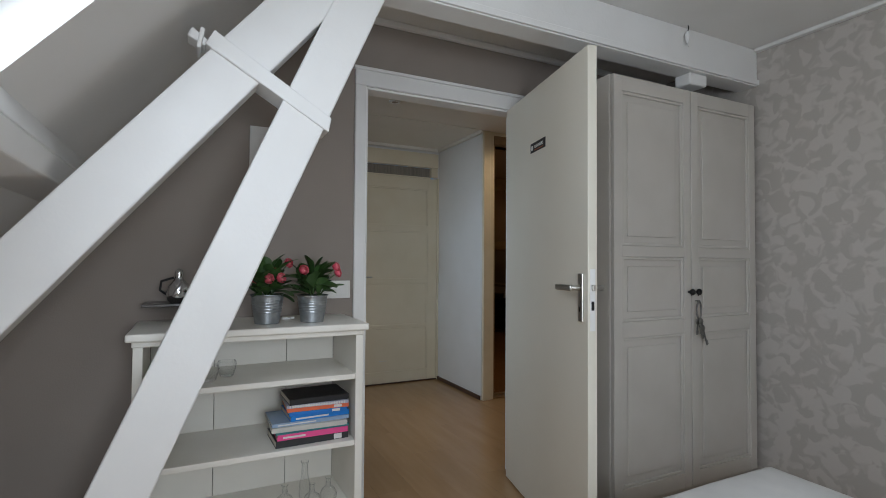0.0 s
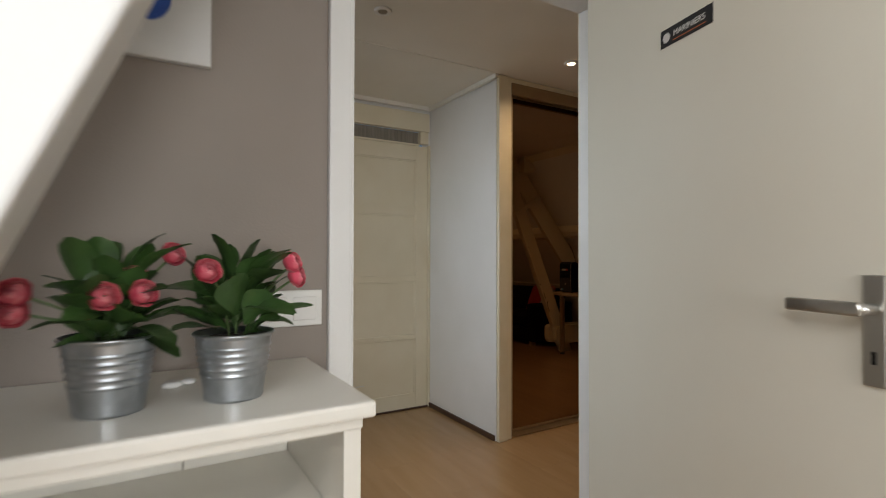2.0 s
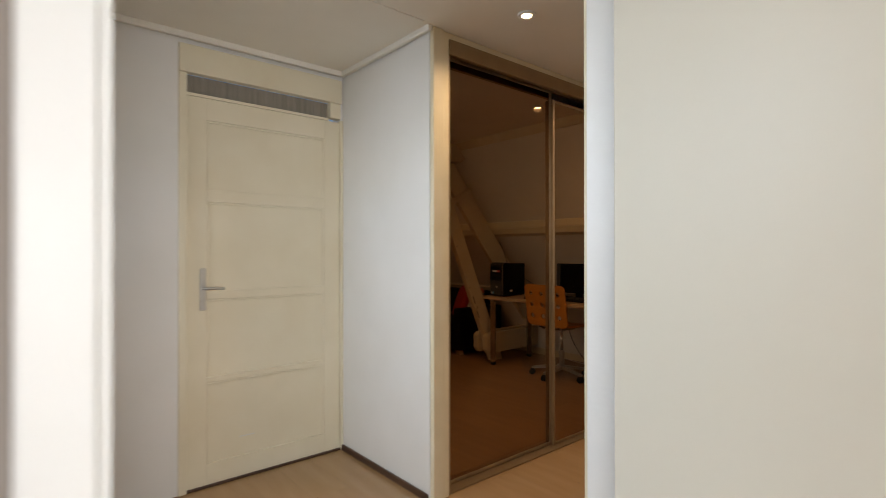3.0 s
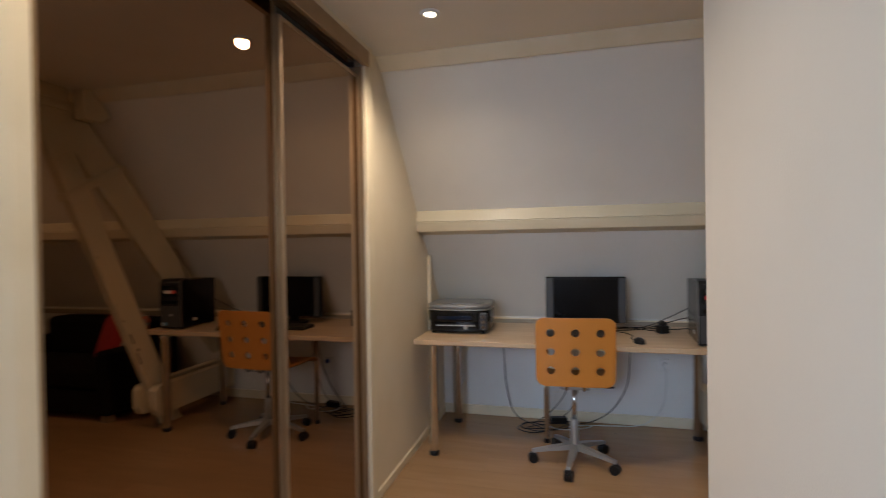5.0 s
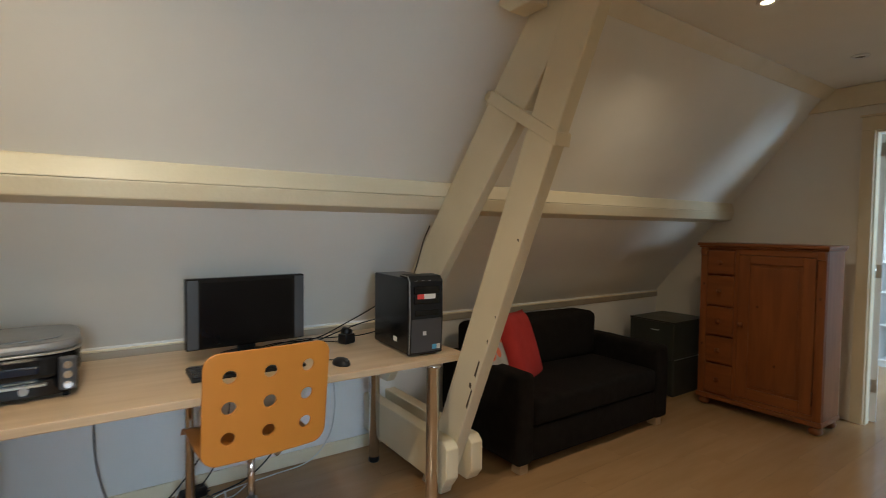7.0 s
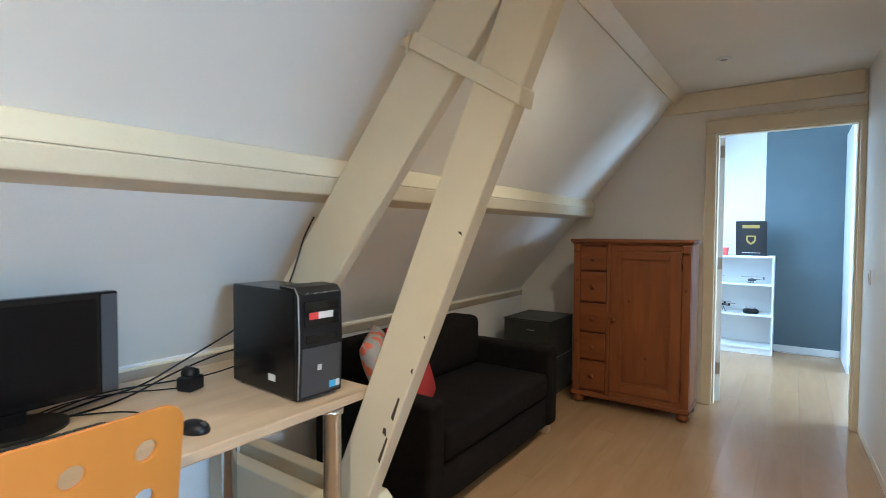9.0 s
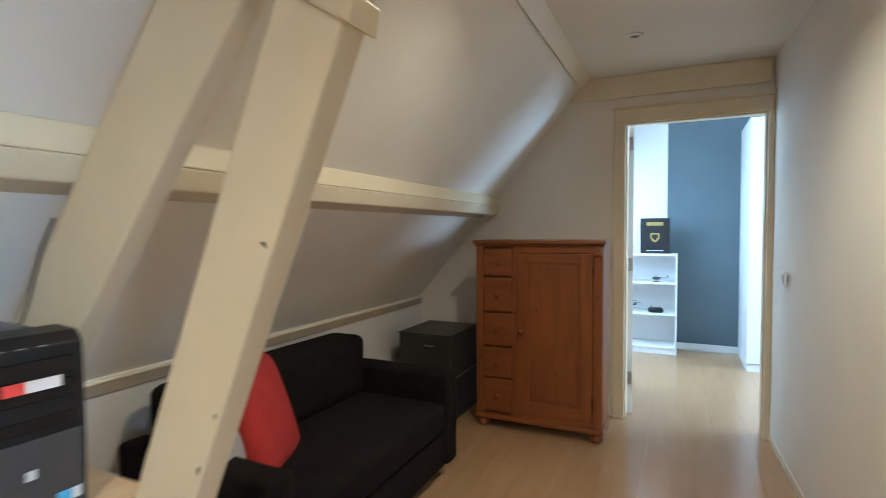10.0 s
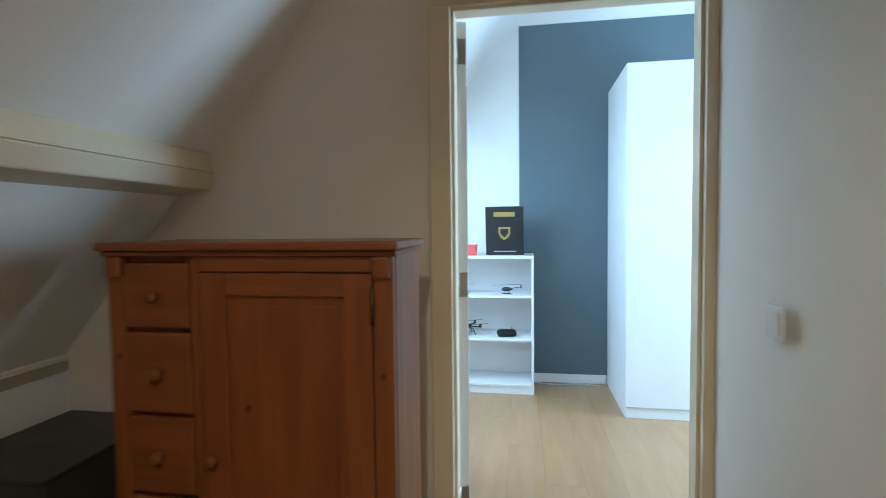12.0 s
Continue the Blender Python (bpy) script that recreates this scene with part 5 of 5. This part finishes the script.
cable("white cord running to the wall socket", [(5.29, 1.99, 0.44), (5.27, 1.99, 0.30), (5.26, 2.03, 0.14), (5.25, 2.15, 0.03), (5.25, 2.35, 0.006), (5.22, 2.55, 0.006), (5.17, 2.66, 0.006), (5.14, 2.58, 0.006), (5.21, 2.50, 0.006)], 0.0035, WHITECORD)
cable("white cord lying in a loop on the floor", [(5.24, 2.74, 0.25), (5.25, 2.78, 0.1), (5.20, 2.82, 0.012), (5.10, 2.74, 0.008), (5.12, 2.62, 0.008), (5.22, 2.60, 0.01)], 0.0035, WHITECORD)
sb = thing("power_adapter", "black power adapter on the floor under the desk", "adapter", (5.245, 2.735, 0.0005), 12)
bm = B(); box(bm, -0.03, 0.03, -0.06, 0.06, 0, 0.045, 0.008)
part("body", bm, BLACK, sb)
so = thing("wall_socket", "white wall socket with a plug on the knee wall", "socket", (KNEE, 1.99, 0.45))
bm = B(); box(bm, -0.012, -0.0005, -0.04, 0.04, -0.04, 0.04, 0.004)
part("plate", bm, SWITCHW, so)
bm = B(); lathe(bm, [(0.02, 0), (0.02, 0.02), (0.014, 0.03)], sides=16)
o = part("plug", bm, SWITCHW, so)
o.matrix_local = pose(-0.012, 0, 0, 0, -90, 0)
so = thing("wall_socket", "white wall socket with a blue plug behind the chair", "socket", (KNEE, 2.66, 0.33))
bm = B(); box(bm, -0.012, -0.0005, -0.04, 0.04, -0.075, 0.075, 0.004)
part("plate", bm, SWITCHW, so)
bm = B(); lathe(bm, [(0.018, 0), (0.018, 0.02), (0.012, 0.03)], sides=16)
o = part("plug", bm, BLUEPAINT, so, "blue plug")
o.matrix_local = pose(-0.012, 0, 0.035, 0, -90, 0)

# batten in the desk corner
bm = B(); box(bm, 4.885, 4.91, CLOSET - 0.006, CLOSET + 0.0175, 0.05, 1.262, 0.004)
single("trim_desk_corner", bm, TRIM, "cream batten in the corner behind the desk", "trim", "structure")

# sofa
FELT = material("charcoal_sofa_fabric", (0.010, 0.0088, 0.0084), 0.95, spec=0.1, second=(0.016, 0.0142, 0.0136), scale=18, fine=500, bump=0.5)
LIGHTWOOD = material("pale_wood_foot", (0.45, 0.33, 0.20), 0.5, bump=0.05)
sofa = thing("sofa", "charcoal fabric two-seat sofa bed against the knee wall", "sofa")


def soft_box(x0, x1, y0, y1, z0, z1, r, puff=0.0, seed=0.0):
    bm = B(); box(bm, x0, x1, y0, y1, z0, z1)
    bmesh.ops.bevel(bm, geom=list(bm.edges), offset=r, segments=4, affect="EDGES", profile=0.5)
    bmesh.ops.subdivide_edges(bm, edges=[e for e in bm.edges if e.calc_length() > 0.2], cuts=7, use_grid_fill=True)
    c = Vector(((x0 + x1) / 2, (y0 + y1) / 2, (z0 + z1) / 2))
    for v in bm.verts:
        d = v.co - c
        q = (1 - min(1, abs(d.y) / ((y1 - y0) / 2)) ** 2)
        v.co.z += puff * q * (1 if d.z > 0 else 0) * (1 - min(1, abs(d.x) / ((x1 - x0) / 2)) ** 2)
        n = noise.noise(v.co * 5 + Vector((seed, 0, 0))) * 0.006
        v.co += d.normalized() * n
    return smooth(bm)


SOY0, SOY1 = -0.115, 1.285
part("base", soft_box(4.515, 5.20, SOY0 + 0.12, SOY1 - 0.12, 0.055, 0.245, 0.012), FELT, sofa)
part("seat_cushion", soft_box(4.495, 5.06, SOY0 + 0.125, SOY1 - 0.125, 0.25, 0.40, 0.035, 0.02, 2), FELT, sofa)
part("backrest", soft_box(5.00, 5.24, SOY0 + 0.125, SOY1 - 0.125, 0.39, 0.725, 0.05, 0.01, 4), FELT, sofa)
for a, b in ((SOY0, SOY0 + 0.125), (SOY1 - 0.125, SOY1)):
    part("armrest", soft_box(4.49, 5.22, a, b, 0.055, 0.555, 0.03, 0.0, a), FELT, sofa)
for fx in (4.55, 5.14):
    for fy in (SOY0 + 0.07, SOY1 - 0.07):
        bm = B(); box(bm, fx - 0.035, fx + 0.035, fy - 0.03, fy + 0.03, 0.0005, 0.056, 0.004)
        part("foot", bm, LIGHTWOOD, sofa, "pale wooden foot")

# cushions
RED = material("red_cushion_cloth", (0.42, 0.024, 0.02), 0.85, second=(0.36, 0.02, 0.017), scale=12, fine=500, bump=0.35)


def floral():
    m = material("floral_cushion_cloth", (0.50, 0.48, 0.45), 0.9, fine=500, bump=0.35)
    nt = m.node_tree
    b = nt.nodes["Principled BSDF"]
    tc = next(n for n in nt.nodes if n.bl_idname == "ShaderNodeTexCoord")
    vo = nt.nodes.new("ShaderNodeTexVoronoi")
    vo.inputs["Scale"].default_value = 13
    nt.links.new(tc.outputs["Object"], vo.inputs["Vector"])
    st = nt.nodes.new("ShaderNodeMapRange")
    st.inputs["From Min"].default_value, st.inputs["From Max"].default_value = 0.42, 0.34
    nt.links.new(vo.outputs["Distance"], st.inputs["Value"])
    mix = nt.nodes.new("ShaderNodeMix")
    mix.data_type = "RGBA"
    mix.inputs["A"].default_value, mix.inputs["B"].default_value = (0.40, 0.385, 0.37, 1), (0.66, 0.17, 0.09, 1)
    nt.links.new(st.outputs["Result"], mix.inputs["Factor"])
    nt.links.new(mix.outputs["Result"], b.inputs["Base Color"])
    return m


def cushion(label, m, mat, size=0.42, thick=0.13, seed=0):
    bm = B()
    n = 14
    rows = [[], []]
    for side in (0, 1):
        for i in range(n + 1):
            row = []
            for j in range(n + 1):
                u, v = 2 * i / n - 1, 2 * j / n - 1
                pin = 1 - 0.05 * (1 - abs(v) ** 2) * abs(u) ** 3
                pin2 = 1 - 0.05 * (1 - abs(u) ** 2) * abs(v) ** 3
                h = thick / 2 * (max(0, 1 - u ** 4) * max(0, 1 - v ** 4)) ** 0.55
                x, y = u * size / 2 * pin, v * size / 2 * pin2
                h *= 1 + 0.18 * noise.noise(Vector((x * 7, y * 7, seed)))
                row.append(bm.verts.new((x, y, h if side else -h)))
            rows[side].append(row)
    for side in (0, 1):
        for a, b in zip(rows[side], rows[side][1:]):
            for k in range(n):
                bm.faces.new((a[k], a[k + 1], b[k + 1], b[k]))
    bmesh.ops.remove_doubles(bm, verts=bm.verts, dist=0.0006)
    ob = single("cushion", smooth(bm), mat, label, "cushion", group="sofa cushions")
    ob.matrix_world = m
    return ob


cushion("plain red square cushion leaning on the sofa", pose(4.89, 0.905, 0.585, 0, 0, 28) @ pose(0, 0, 0, 0, -70, 0) @ pose(0, 0, 0, 0, 0, -5), RED, 0.47, 0.13, 1)
cushion("pale cushion with orange flowers behind the red one", pose(4.88, 1.135, 0.61, 0, 0, 35) @ pose(0, 0, 0, 0, -68, 0) @ pose(0, 0, 0, 0, 0, 3), floral(), 0.41, 0.13, 5)

# pine cabinet
PINE = material("orange_lacquered_pine", (0.235, 0.078, 0.020), 0.33, second=(0.175, 0.055, 0.014), scale=3, fine=50, bump=0.05, stretch=(7, 7, 0.8), amount=0.6)
PINEH = material("orange_lacquered_pine_crossgrain", (0.235, 0.078, 0.020), 0.33, second=(0.175, 0.055, 0.014), scale=3, fine=50, bump=0.05, stretch=(0.8, 7, 7), amount=0.6)
KNOT = material("dark_pine_knot", (0.09, 0.025, 0.008), 0.4, bump=0.05)
CF = -0.73
cab = thing("pine_cabinet", "orange lacquered pine cabinet with five drawers and one door", "cabinet", (-0.008, 0, 0))
bm = B(); box(bm, 3.815, 4.630, -1.03, CF - 0.021, 0.075, 1.215, 0.004)
part("body", bm, PINE, cab)
bm = B(); box(bm, 3.798, 4.646, -1.04, CF + 0.03, 1.222, 1.245, 0.006)
part("top", bm, PINEH, cab)
bm = B(); box(bm, 3.806, 4.638, -1.035, CF + 0.014, 1.208, 1.2215, 0.004)
part("cornice", bm, PINEH, cab)
bm = B(); box(bm, 3.808, 4.637, -1.035, CF + 0.012, 0.06, 0.092, 0.006)
part("plinth", bm, PINEH, cab)
for a, b in ((3.817, 3.870), (4.578, 4.628), (4.352, 4.378)):
    bm = B(); box(bm, a, b, CF - 0.0205, CF, 0.0925, 1.2075, 0.003)
    part("stile", bm, PINE, cab)
bm = B(); box(bm, 3.8705, 4.3515, CF - 0.0205, CF - 0.001, 1.165, 1.2075, 0.003)
part("rail", bm, PINEH, cab)
bm = B(); box(bm, 3.8705, 4.3515, CF - 0.0205, CF - 0.001, 0.0925, 0.125, 0.003)
part("rail", bm, PINEH, cab)
dz = [0.105, 0.335, 0.545, 0.77, 1.005, 1.195]
for a, b in zip(dz, dz[1:]):
    bm = B(); box(bm, 4.381, 4.575, CF - 0.020, CF + 0.004, a + 0.007, b - 0.007, 0.006)
    dr = part("drawer", bm, PINEH, cab)
    bm = B(); lathe(bm, [(0.008, 0), (0.008, 0.008), (0.016, 0.014), (0.017, 0.02), (0.010, 0.026), (0.002, 0.027)], sides=16)
    bmesh.ops.transform(bm, matrix=pose(4.478, CF + 0.004, (a + b) / 2, -90, 0, 0), verts=bm.verts)
    part("knob", bm, PINE, dr, "turned pine knob")
dx0, dx1, dzz0, dzz1 = 3.873, 4.349, 0.128, 1.162
bm = B(); box(bm, dx0 + 0.04, dx1 - 0.04, CF - 0.018, CF - 0.008, dzz0 + 0.04, dzz1 - 0.035)
dr = part("door", bm, PINE, cab)
for e in ((dx0, dx0 + 0.075, dzz0, dzz1), (dx1 - 0.075, dx1, dzz0, dzz1)):
    bm = B(); box(bm, e[0], e[1], CF - 0.02, CF + 0.004, e[2], e[3], 0.004)
    part("stile", bm, PINE, dr)
for e in ((dzz0, dzz0 + 0.075), (dzz1 - 0.06, dzz1)):
    bm = B(); box(bm, dx0 + 0.0745, dx1 - 0.0745, CF - 0.02, CF + 0.0035, e[0], e[1], 0.004)
    part("rail", bm, PINEH, dr)
bm = B(); box(bm, dx0 + 0.1, dx1 - 0.1, CF - 0.0095, CF - 0.003, dzz0 + 0.10, dzz1 - 0.085, 0.003)
part("panel", bm, PINE, dr)
bm = B(); lathe(bm, [(0.008, 0), (0.008, 0.008), (0.016, 0.014), (0.017, 0.02), (0.010, 0.026), (0.002, 0.027)], sides=16)
bmesh.ops.transform(bm, matrix=pose(dx1 - 0.03, CF + 0.004, 0.66, -90, 0, 0), verts=bm.verts)
part("knob", bm, PINE, dr, "turned pine knob")
for z in (0.24, 1.08):
    bm = B(); tube(bm, [(dx0 - 0.002, CF + 0.005, z - 0.045), (dx0 - 0.002, CF + 0.005, z + 0.045)], 0.006, 8)
    part("hinge", bm, KNOT, dr, "dark metal hinge")
for x, z in ((4.60, 0.93), (4.602, 0.47), (3.845, 0.90), (4.10, 0.4), (4.22, 0.8)):
    bm = B(); lathe(bm, [(0.008, 0), (0.008, 0.0008)], sides=10)
    bmesh.ops.transform(bm, matrix=pose(x, CF + 0.0002 if x > 4.5 or x < 3.87 else CF - 0.0028, z, -90, 0, 0) @ Matrix.Diagonal((1, 1.3, 1, 1)), verts=bm.verts)
    part("knot", bm, KNOT, cab)
for x in (3.846, 4.600):
    bm = B(); box(bm, x - 0.025, x + 0.025, CF + 0.0005, CF + 0.018, 1.150, 1.207, 0.008)
    part("corbel", bm, PINE, cab)
for x in (3.855, 4.59):
    for yy in (-0.99, CF - 0.035):
        bm = B(); lathe(bm, [(0.024, 0.0005), (0.038, 0.012), (0.042, 0.03), (0.034, 0.048), (0.026, 0.0595)], (x, yy, 0), 20)
        part("bun_foot", bm, PINE, cab, "turned pine bun foot")

# dark drawer unit in the corner
DARKGREEN = material("dark_grey_green_lacquer", (0.040, 0.044, 0.036), 0.38, spec=0.35, second=(0.031, 0.034, 0.028), scale=6, bump=0.05)
du = thing("drawer_unit", "dark grey-green two-drawer unit in the corner", "drawer unit", (0, 0, 0))
bm = B(); box(bm, 4.776, 5.17, -1.13, -0.66, 0.0005, 0.592, 0.004)
part("body", bm, DARKGREEN, du)
bm = B(); box(bm, 4.770, 5.176, -1.135, -0.645, 0.5925, 0.602, 0.003)
part("top", bm, DARKGREEN, du)
for a, b in ((0.012, 0.294), (0.302, 0.590)):
    bm = B(); box(bm, 4.778, 5.168, -0.6595, -0.645, a, b, 0.005)
    dr = part("drawer_front", bm, DARKGREEN, du)
    bm = B(); tube(bm, [(4.905, -0.645, b - 0.065), (4.905, -0.628, b - 0.065), (4.96, -0.628, b - 0.065), (4.96, -0.645, b - 0.065)], 0.004, 8)
    part("handle", bm, STEEL, dr, "thin steel handle")
bm = B(); box(bm, 4.772, 4.7755, -1.12, -0.662, 0.294, 0.301, 0.001)
part("joint_strip", bm, GREYMETAL, du, "thin pale joint strip")

# corridor switch
light_switch(pose(2.883, -0.83, 1.04, 0, 0, 90 + 2.2), 1, "single white light switch on the corridor wall")

# ---- things in the room beyond ----
MELAMINE = material("white_melamine", (0.80, 0.80, 0.79), 0.35, second=(0.77, 0.77, 0.765), scale=3, bump=0.02)
dr = thing("door_end", "white door standing open into the room beyond", "door", (EX1 - 0.046, END1 - 0.024, 0), -71, kind="structure")
bm = B(); box(bm, 0, 0.80, -0.0, 0.04, 0.012, EZ - 0.016, 0.003)
part("leaf", bm, BEAMWHITE, dr)
for z in (0.22, 1.02, 1.86):
    bm = B(); box(bm, -0.003, -0.0002, 0.004, 0.036, z, z + 0.09, 0.0008); tube(bm, [(-0.006, 0.040, z), (-0.006, 0.040, z + 0.09)], 0.005, 10)
    part("hinge", bm, STEEL, dr, "steel hinge")

wr = thing("wardrobe", "tall plain white wardrobe beside the grey wall", "wardrobe")
bm = B(); box(bm, 2.03, 2.83, BACK + 0.006, -2.937, 0.0, 2.312, 0.003)
part("body", bm, MELAMINE, wr)
for a, b in ((2.032, 2.427), (2.431, 2.828)):
    bm = B(); box(bm, a, b, -2.9365, -2.915, 0.075, 2.31, 0.002)
    part("door", bm, MELAMINE, wr)
bm = B(); box(bm, 2.04, 2.82, -2.936, -2.927, 0.001, 0.07)
part("plinth", bm, MELAMINE, wr)

bk = thing("white_bookcase", "low white bookcase holding toy helicopters", "bookcase")
for a, b in ((3.413, 3.431), (4.18, 4.198)):
    bm = B(); box(bm, a, b, BACK + 0.006, -3.296, 0, 1.03, 0.002)
    part("side", bm, MELAMINE, bk)
bm = B(); box(bm, 3.412, 4.199, BACK + 0.006, -3.294, 1.0305, 1.052, 0.002)
part("top", bm, MELAMINE, bk)
for z in (0.075, 0.422, 0.75):
    bm = B(); box(bm, 3.4315, 4.1795, BACK + 0.016, -3.30, z - 0.018, z, 0.002)
    part("shelf", bm, MELAMINE, bk)
bm = B(); box(bm, 3.4315, 4.1795, BACK + 0.008, BACK + 0.014, 0.02, 1.03)
part("back_panel", bm, MELAMINE, bk)
bm = B(); box(bm, 3.4315, 4.1795, -3.315, -3.31, 0.0, 0.056)
part("plinth", bm, MELAMINE, bk)

# black album with gold print, red box
GOLD = material("gold_print", (0.45, 0.33, 0.10), 0.4, metal=0.5, bump=0)
al = thing("album", "black album with gold print standing on the white bookcase", "album", (3.63, -3.42, 1.0525), 176)
M = pose(0, 0, 0, 7, 0, 0)
bm = B(); box(bm, -0.145, 0.145, -0.02, 0.02, 0.002, 0.375, 0.004, M)
part("cover", bm, BLACKCARD, al)
bm = B(); box(bm, -0.08, 0.08, -0.0225, -0.0205, 0.30, 0.335, 0, M)
part("title_bar", bm, GOLD, al, "gold title bar")
bm = B(); prism(bm, [(-0.045, 0.22), (0.045, 0.22), (0.045, 0.17), (0.03, 0.14), (0, 0.12), (-0.03, 0.14), (-0.045, 0.17)], -0.0225, -0.0205, "y")
bmesh.ops.transform(bm, matrix=M, verts=bm.verts)
part("shield", bm, GOLD, al, "gold shield shape")
bm = B(); prism(bm, [(-0.03, 0.205), (0.03, 0.205), (0.03, 0.172), (0, 0.14), (-0.03, 0.172)], -0.0235, -0.0228, "y")
bmesh.ops.transform(bm, matrix=M, verts=bm.verts)
part("shield_field", bm, BLACKCARD, al)
bm = B(); box(bm, -0.085, 0.085, -0.0225, -0.0205, 0.03, 0.035, 0, M)
part("foot_line", bm, PRINT, al)
bm = B(); box(bm, -0.14, 0.14, 0.02, 0.16, 0.0, 0.006, 0.001)
part("stand", bm, BLACKCARD, al)
CORAL = material("coral_red_card", (0.70, 0.10, 0.09), 0.5, bump=0.03)
for k, z in enumerate((1.0525, 1.0935)):
    t = thing("red_box", "flat coral red cardboard box on the white bookcase", "box", (3.945, -3.40, z), 2 - 3 * k, group="red boxes")
    bm = B(); box(bm, -0.095, 0.095, -0.07, 0.07, 0, 0.028, 0.002)
    part("tray", bm, CORAL, t)
    bm = B(); box(bm, -0.097, 0.097, -0.072, 0.072, 0.0282, 0.0405, 0.002)
    part("lid", bm, CORAL, t)


def helicopter(at, rz, size, col, label):
    t = thing("toy_helicopter", label, "toy helicopter", at, rz)
    mat = material("toy_plastic", col, 0.35, bump=0)
    bm = B(); lathe(bm, [(0.002, -0.05), (0.014, -0.04), (0.022, -0.015), (0.022, 0.015), (0.012, 0.045), (0.004, 0.06)], sides=14)
    bmesh.ops.transform(bm, matrix=Matrix.Scale(size, 4) @ pose(0, 0, 0.045, 0, 90, 0), verts=bm.verts)
    part("cabin", bm, mat, t)
    bm = B(); tube(bm, [(0.04 * size, 0, 0.05 * size), (0.15 * size, 0, 0.062 * size)], 0.004 * size, 8); box(bm, 0.14 * size, 0.155 * size, -0.002, 0.002, 0.05 * size, 0.085 * size)
    part("tail", bm, mat, t)
    bm = B(); tube(bm, [(0, 0, 0.06 * size), (0, 0, 0.088 * size)], 0.003 * size, 6)
    mast = part("mast", bm, STEEL, t)
    for s in (-1, 1):
        bm = B(); box(bm, min(0, s * 0.13 * size), max(0, s * 0.13 * size), -0.008 * size, 0.008 * size, 0.0865 * size, 0.0885 * size)
        part("rotor_blade", bm, BLACK, mast)
    for s in (-1, 1):
        bm = B(); tube(bm, [(-0.045 * size, s * 0.022 * size, 0.006 * size), (-0.03 * size, s * 0.022 * size, 0.003 * size), (0.04 * size, s * 0.022 * size, 0.003 * size)], 0.003 * size, 6)
        for x in (-0.015, 0.02):
            tube(bm, [(x * size, s * 0.022 * size, 0.003 * size), (x * size, s * 0.01 * size, 0.03 * size)], 0.002 * size, 5)
        part("skid", bm, BLACK, t)
    return t


helicopter((3.62, -3.42, 0.7505), 200, 0.8, (0.04, 0.045, 0.05), "small dark toy helicopter on the upper shelf")
helicopter((3.98, -3.42, 0.7505), 20, 0.8, (0.10, 0.09, 0.07), "small brown toy helicopter on the upper shelf")
dn = thing("toy_drone", "black toy drone with four rotors on the middle shelf", "drone", (3.93, -3.42, 0.4225), 20)
bm = B(); lathe(bm, [(0.01, 0.045), (0.035, 0.055), (0.03, 0.08), (0.01, 0.09)], sides=14)
part("body", bm, BLACK, dn)
for k in range(4):
    a = radians(45 + 90 * k)
    c, s = math.cos(a), math.sin(a)
    bm = B(); tube(bm, [(0.02 * c, 0.02 * s, 0.07), (0.12 * c, 0.12 * s, 0.075)], 0.006, 6); tube(bm, [(0.12 * c, 0.12 * s, 0.07), (0.12 * c, 0.12 * s, 0.095)], 0.01, 8)
    arm = part("arm", bm, BLACK, dn)
    bm = B(); box(bm, 0.12 * c - 0.06, 0.12 * c + 0.06, 0.12 * s - 0.006, 0.12 * s + 0.006, 0.0955, 0.0975)
    part("rotor_blade", bm, BLACK, arm)
    bm = B(); tube(bm, [(0.05 * c, 0.05 * s, 0.06), (0.08 * c, 0.08 * s, 0.004)], 0.004, 6)
    part("leg", bm, BLACK, dn)
rc = thing("remote_control", "black toy remote control on the middle shelf", "remote control", (3.62, -3.40, 0.4225), 8)
bm = B(); box(bm, -0.075, 0.075, -0.045, 0.045, 0, 0.05, 0.02)
part("shell", smooth(bm), BLACK, rc)
for x in (-0.04, 0.04):
    bm = B(); tube(bm, [(x, -0.01, 0.05), (x, -0.01, 0.072)], 0.007, 8)
    part("stick", bm, STEEL, rc)
cable("white cord lying along the baseboard", [(3.40, -3.60, 0.005), (3.25, -3.57, 0.005), (3.05, -3.60, 0.005), (2.88, -3.56, 0.005)], 0.004, WHITECORD)

# ---- floor boards ----
board = {}


def board_mesh(w, l):
    key = (round(w, 3), round(l, 3))
    if key not in board:
        bm = B(); box(bm, -w / 2 + 0.0002, w / 2 - 0.0002, -l / 2 + 0.0002, l / 2 - 0.0002, -0.0105, 0.0)
        board[key] = mesh_of("floor_board", bm, [OAK, UNDER], lambda n, c: 0 if n.z > 0.5 else 1)
    return board[key]


rng = random.Random(4)
W, L = 0.193, 1.285
x = -1.25
col = 0
while x < 5.4:
    y = -3.66 - (col * 0.43) % L
    while y < 4.6:
        y0, y1 = max(y, -3.66), min(y + L, 4.6)
        if y1 - y0 > 0.03:
            o = new("floor_board", board_mesh(W, y1 - y0))
            o.parent = floor
            o.location = (x + W / 2, (y0 + y1) / 2, 0)
        y += L
    x += W
    col += 1
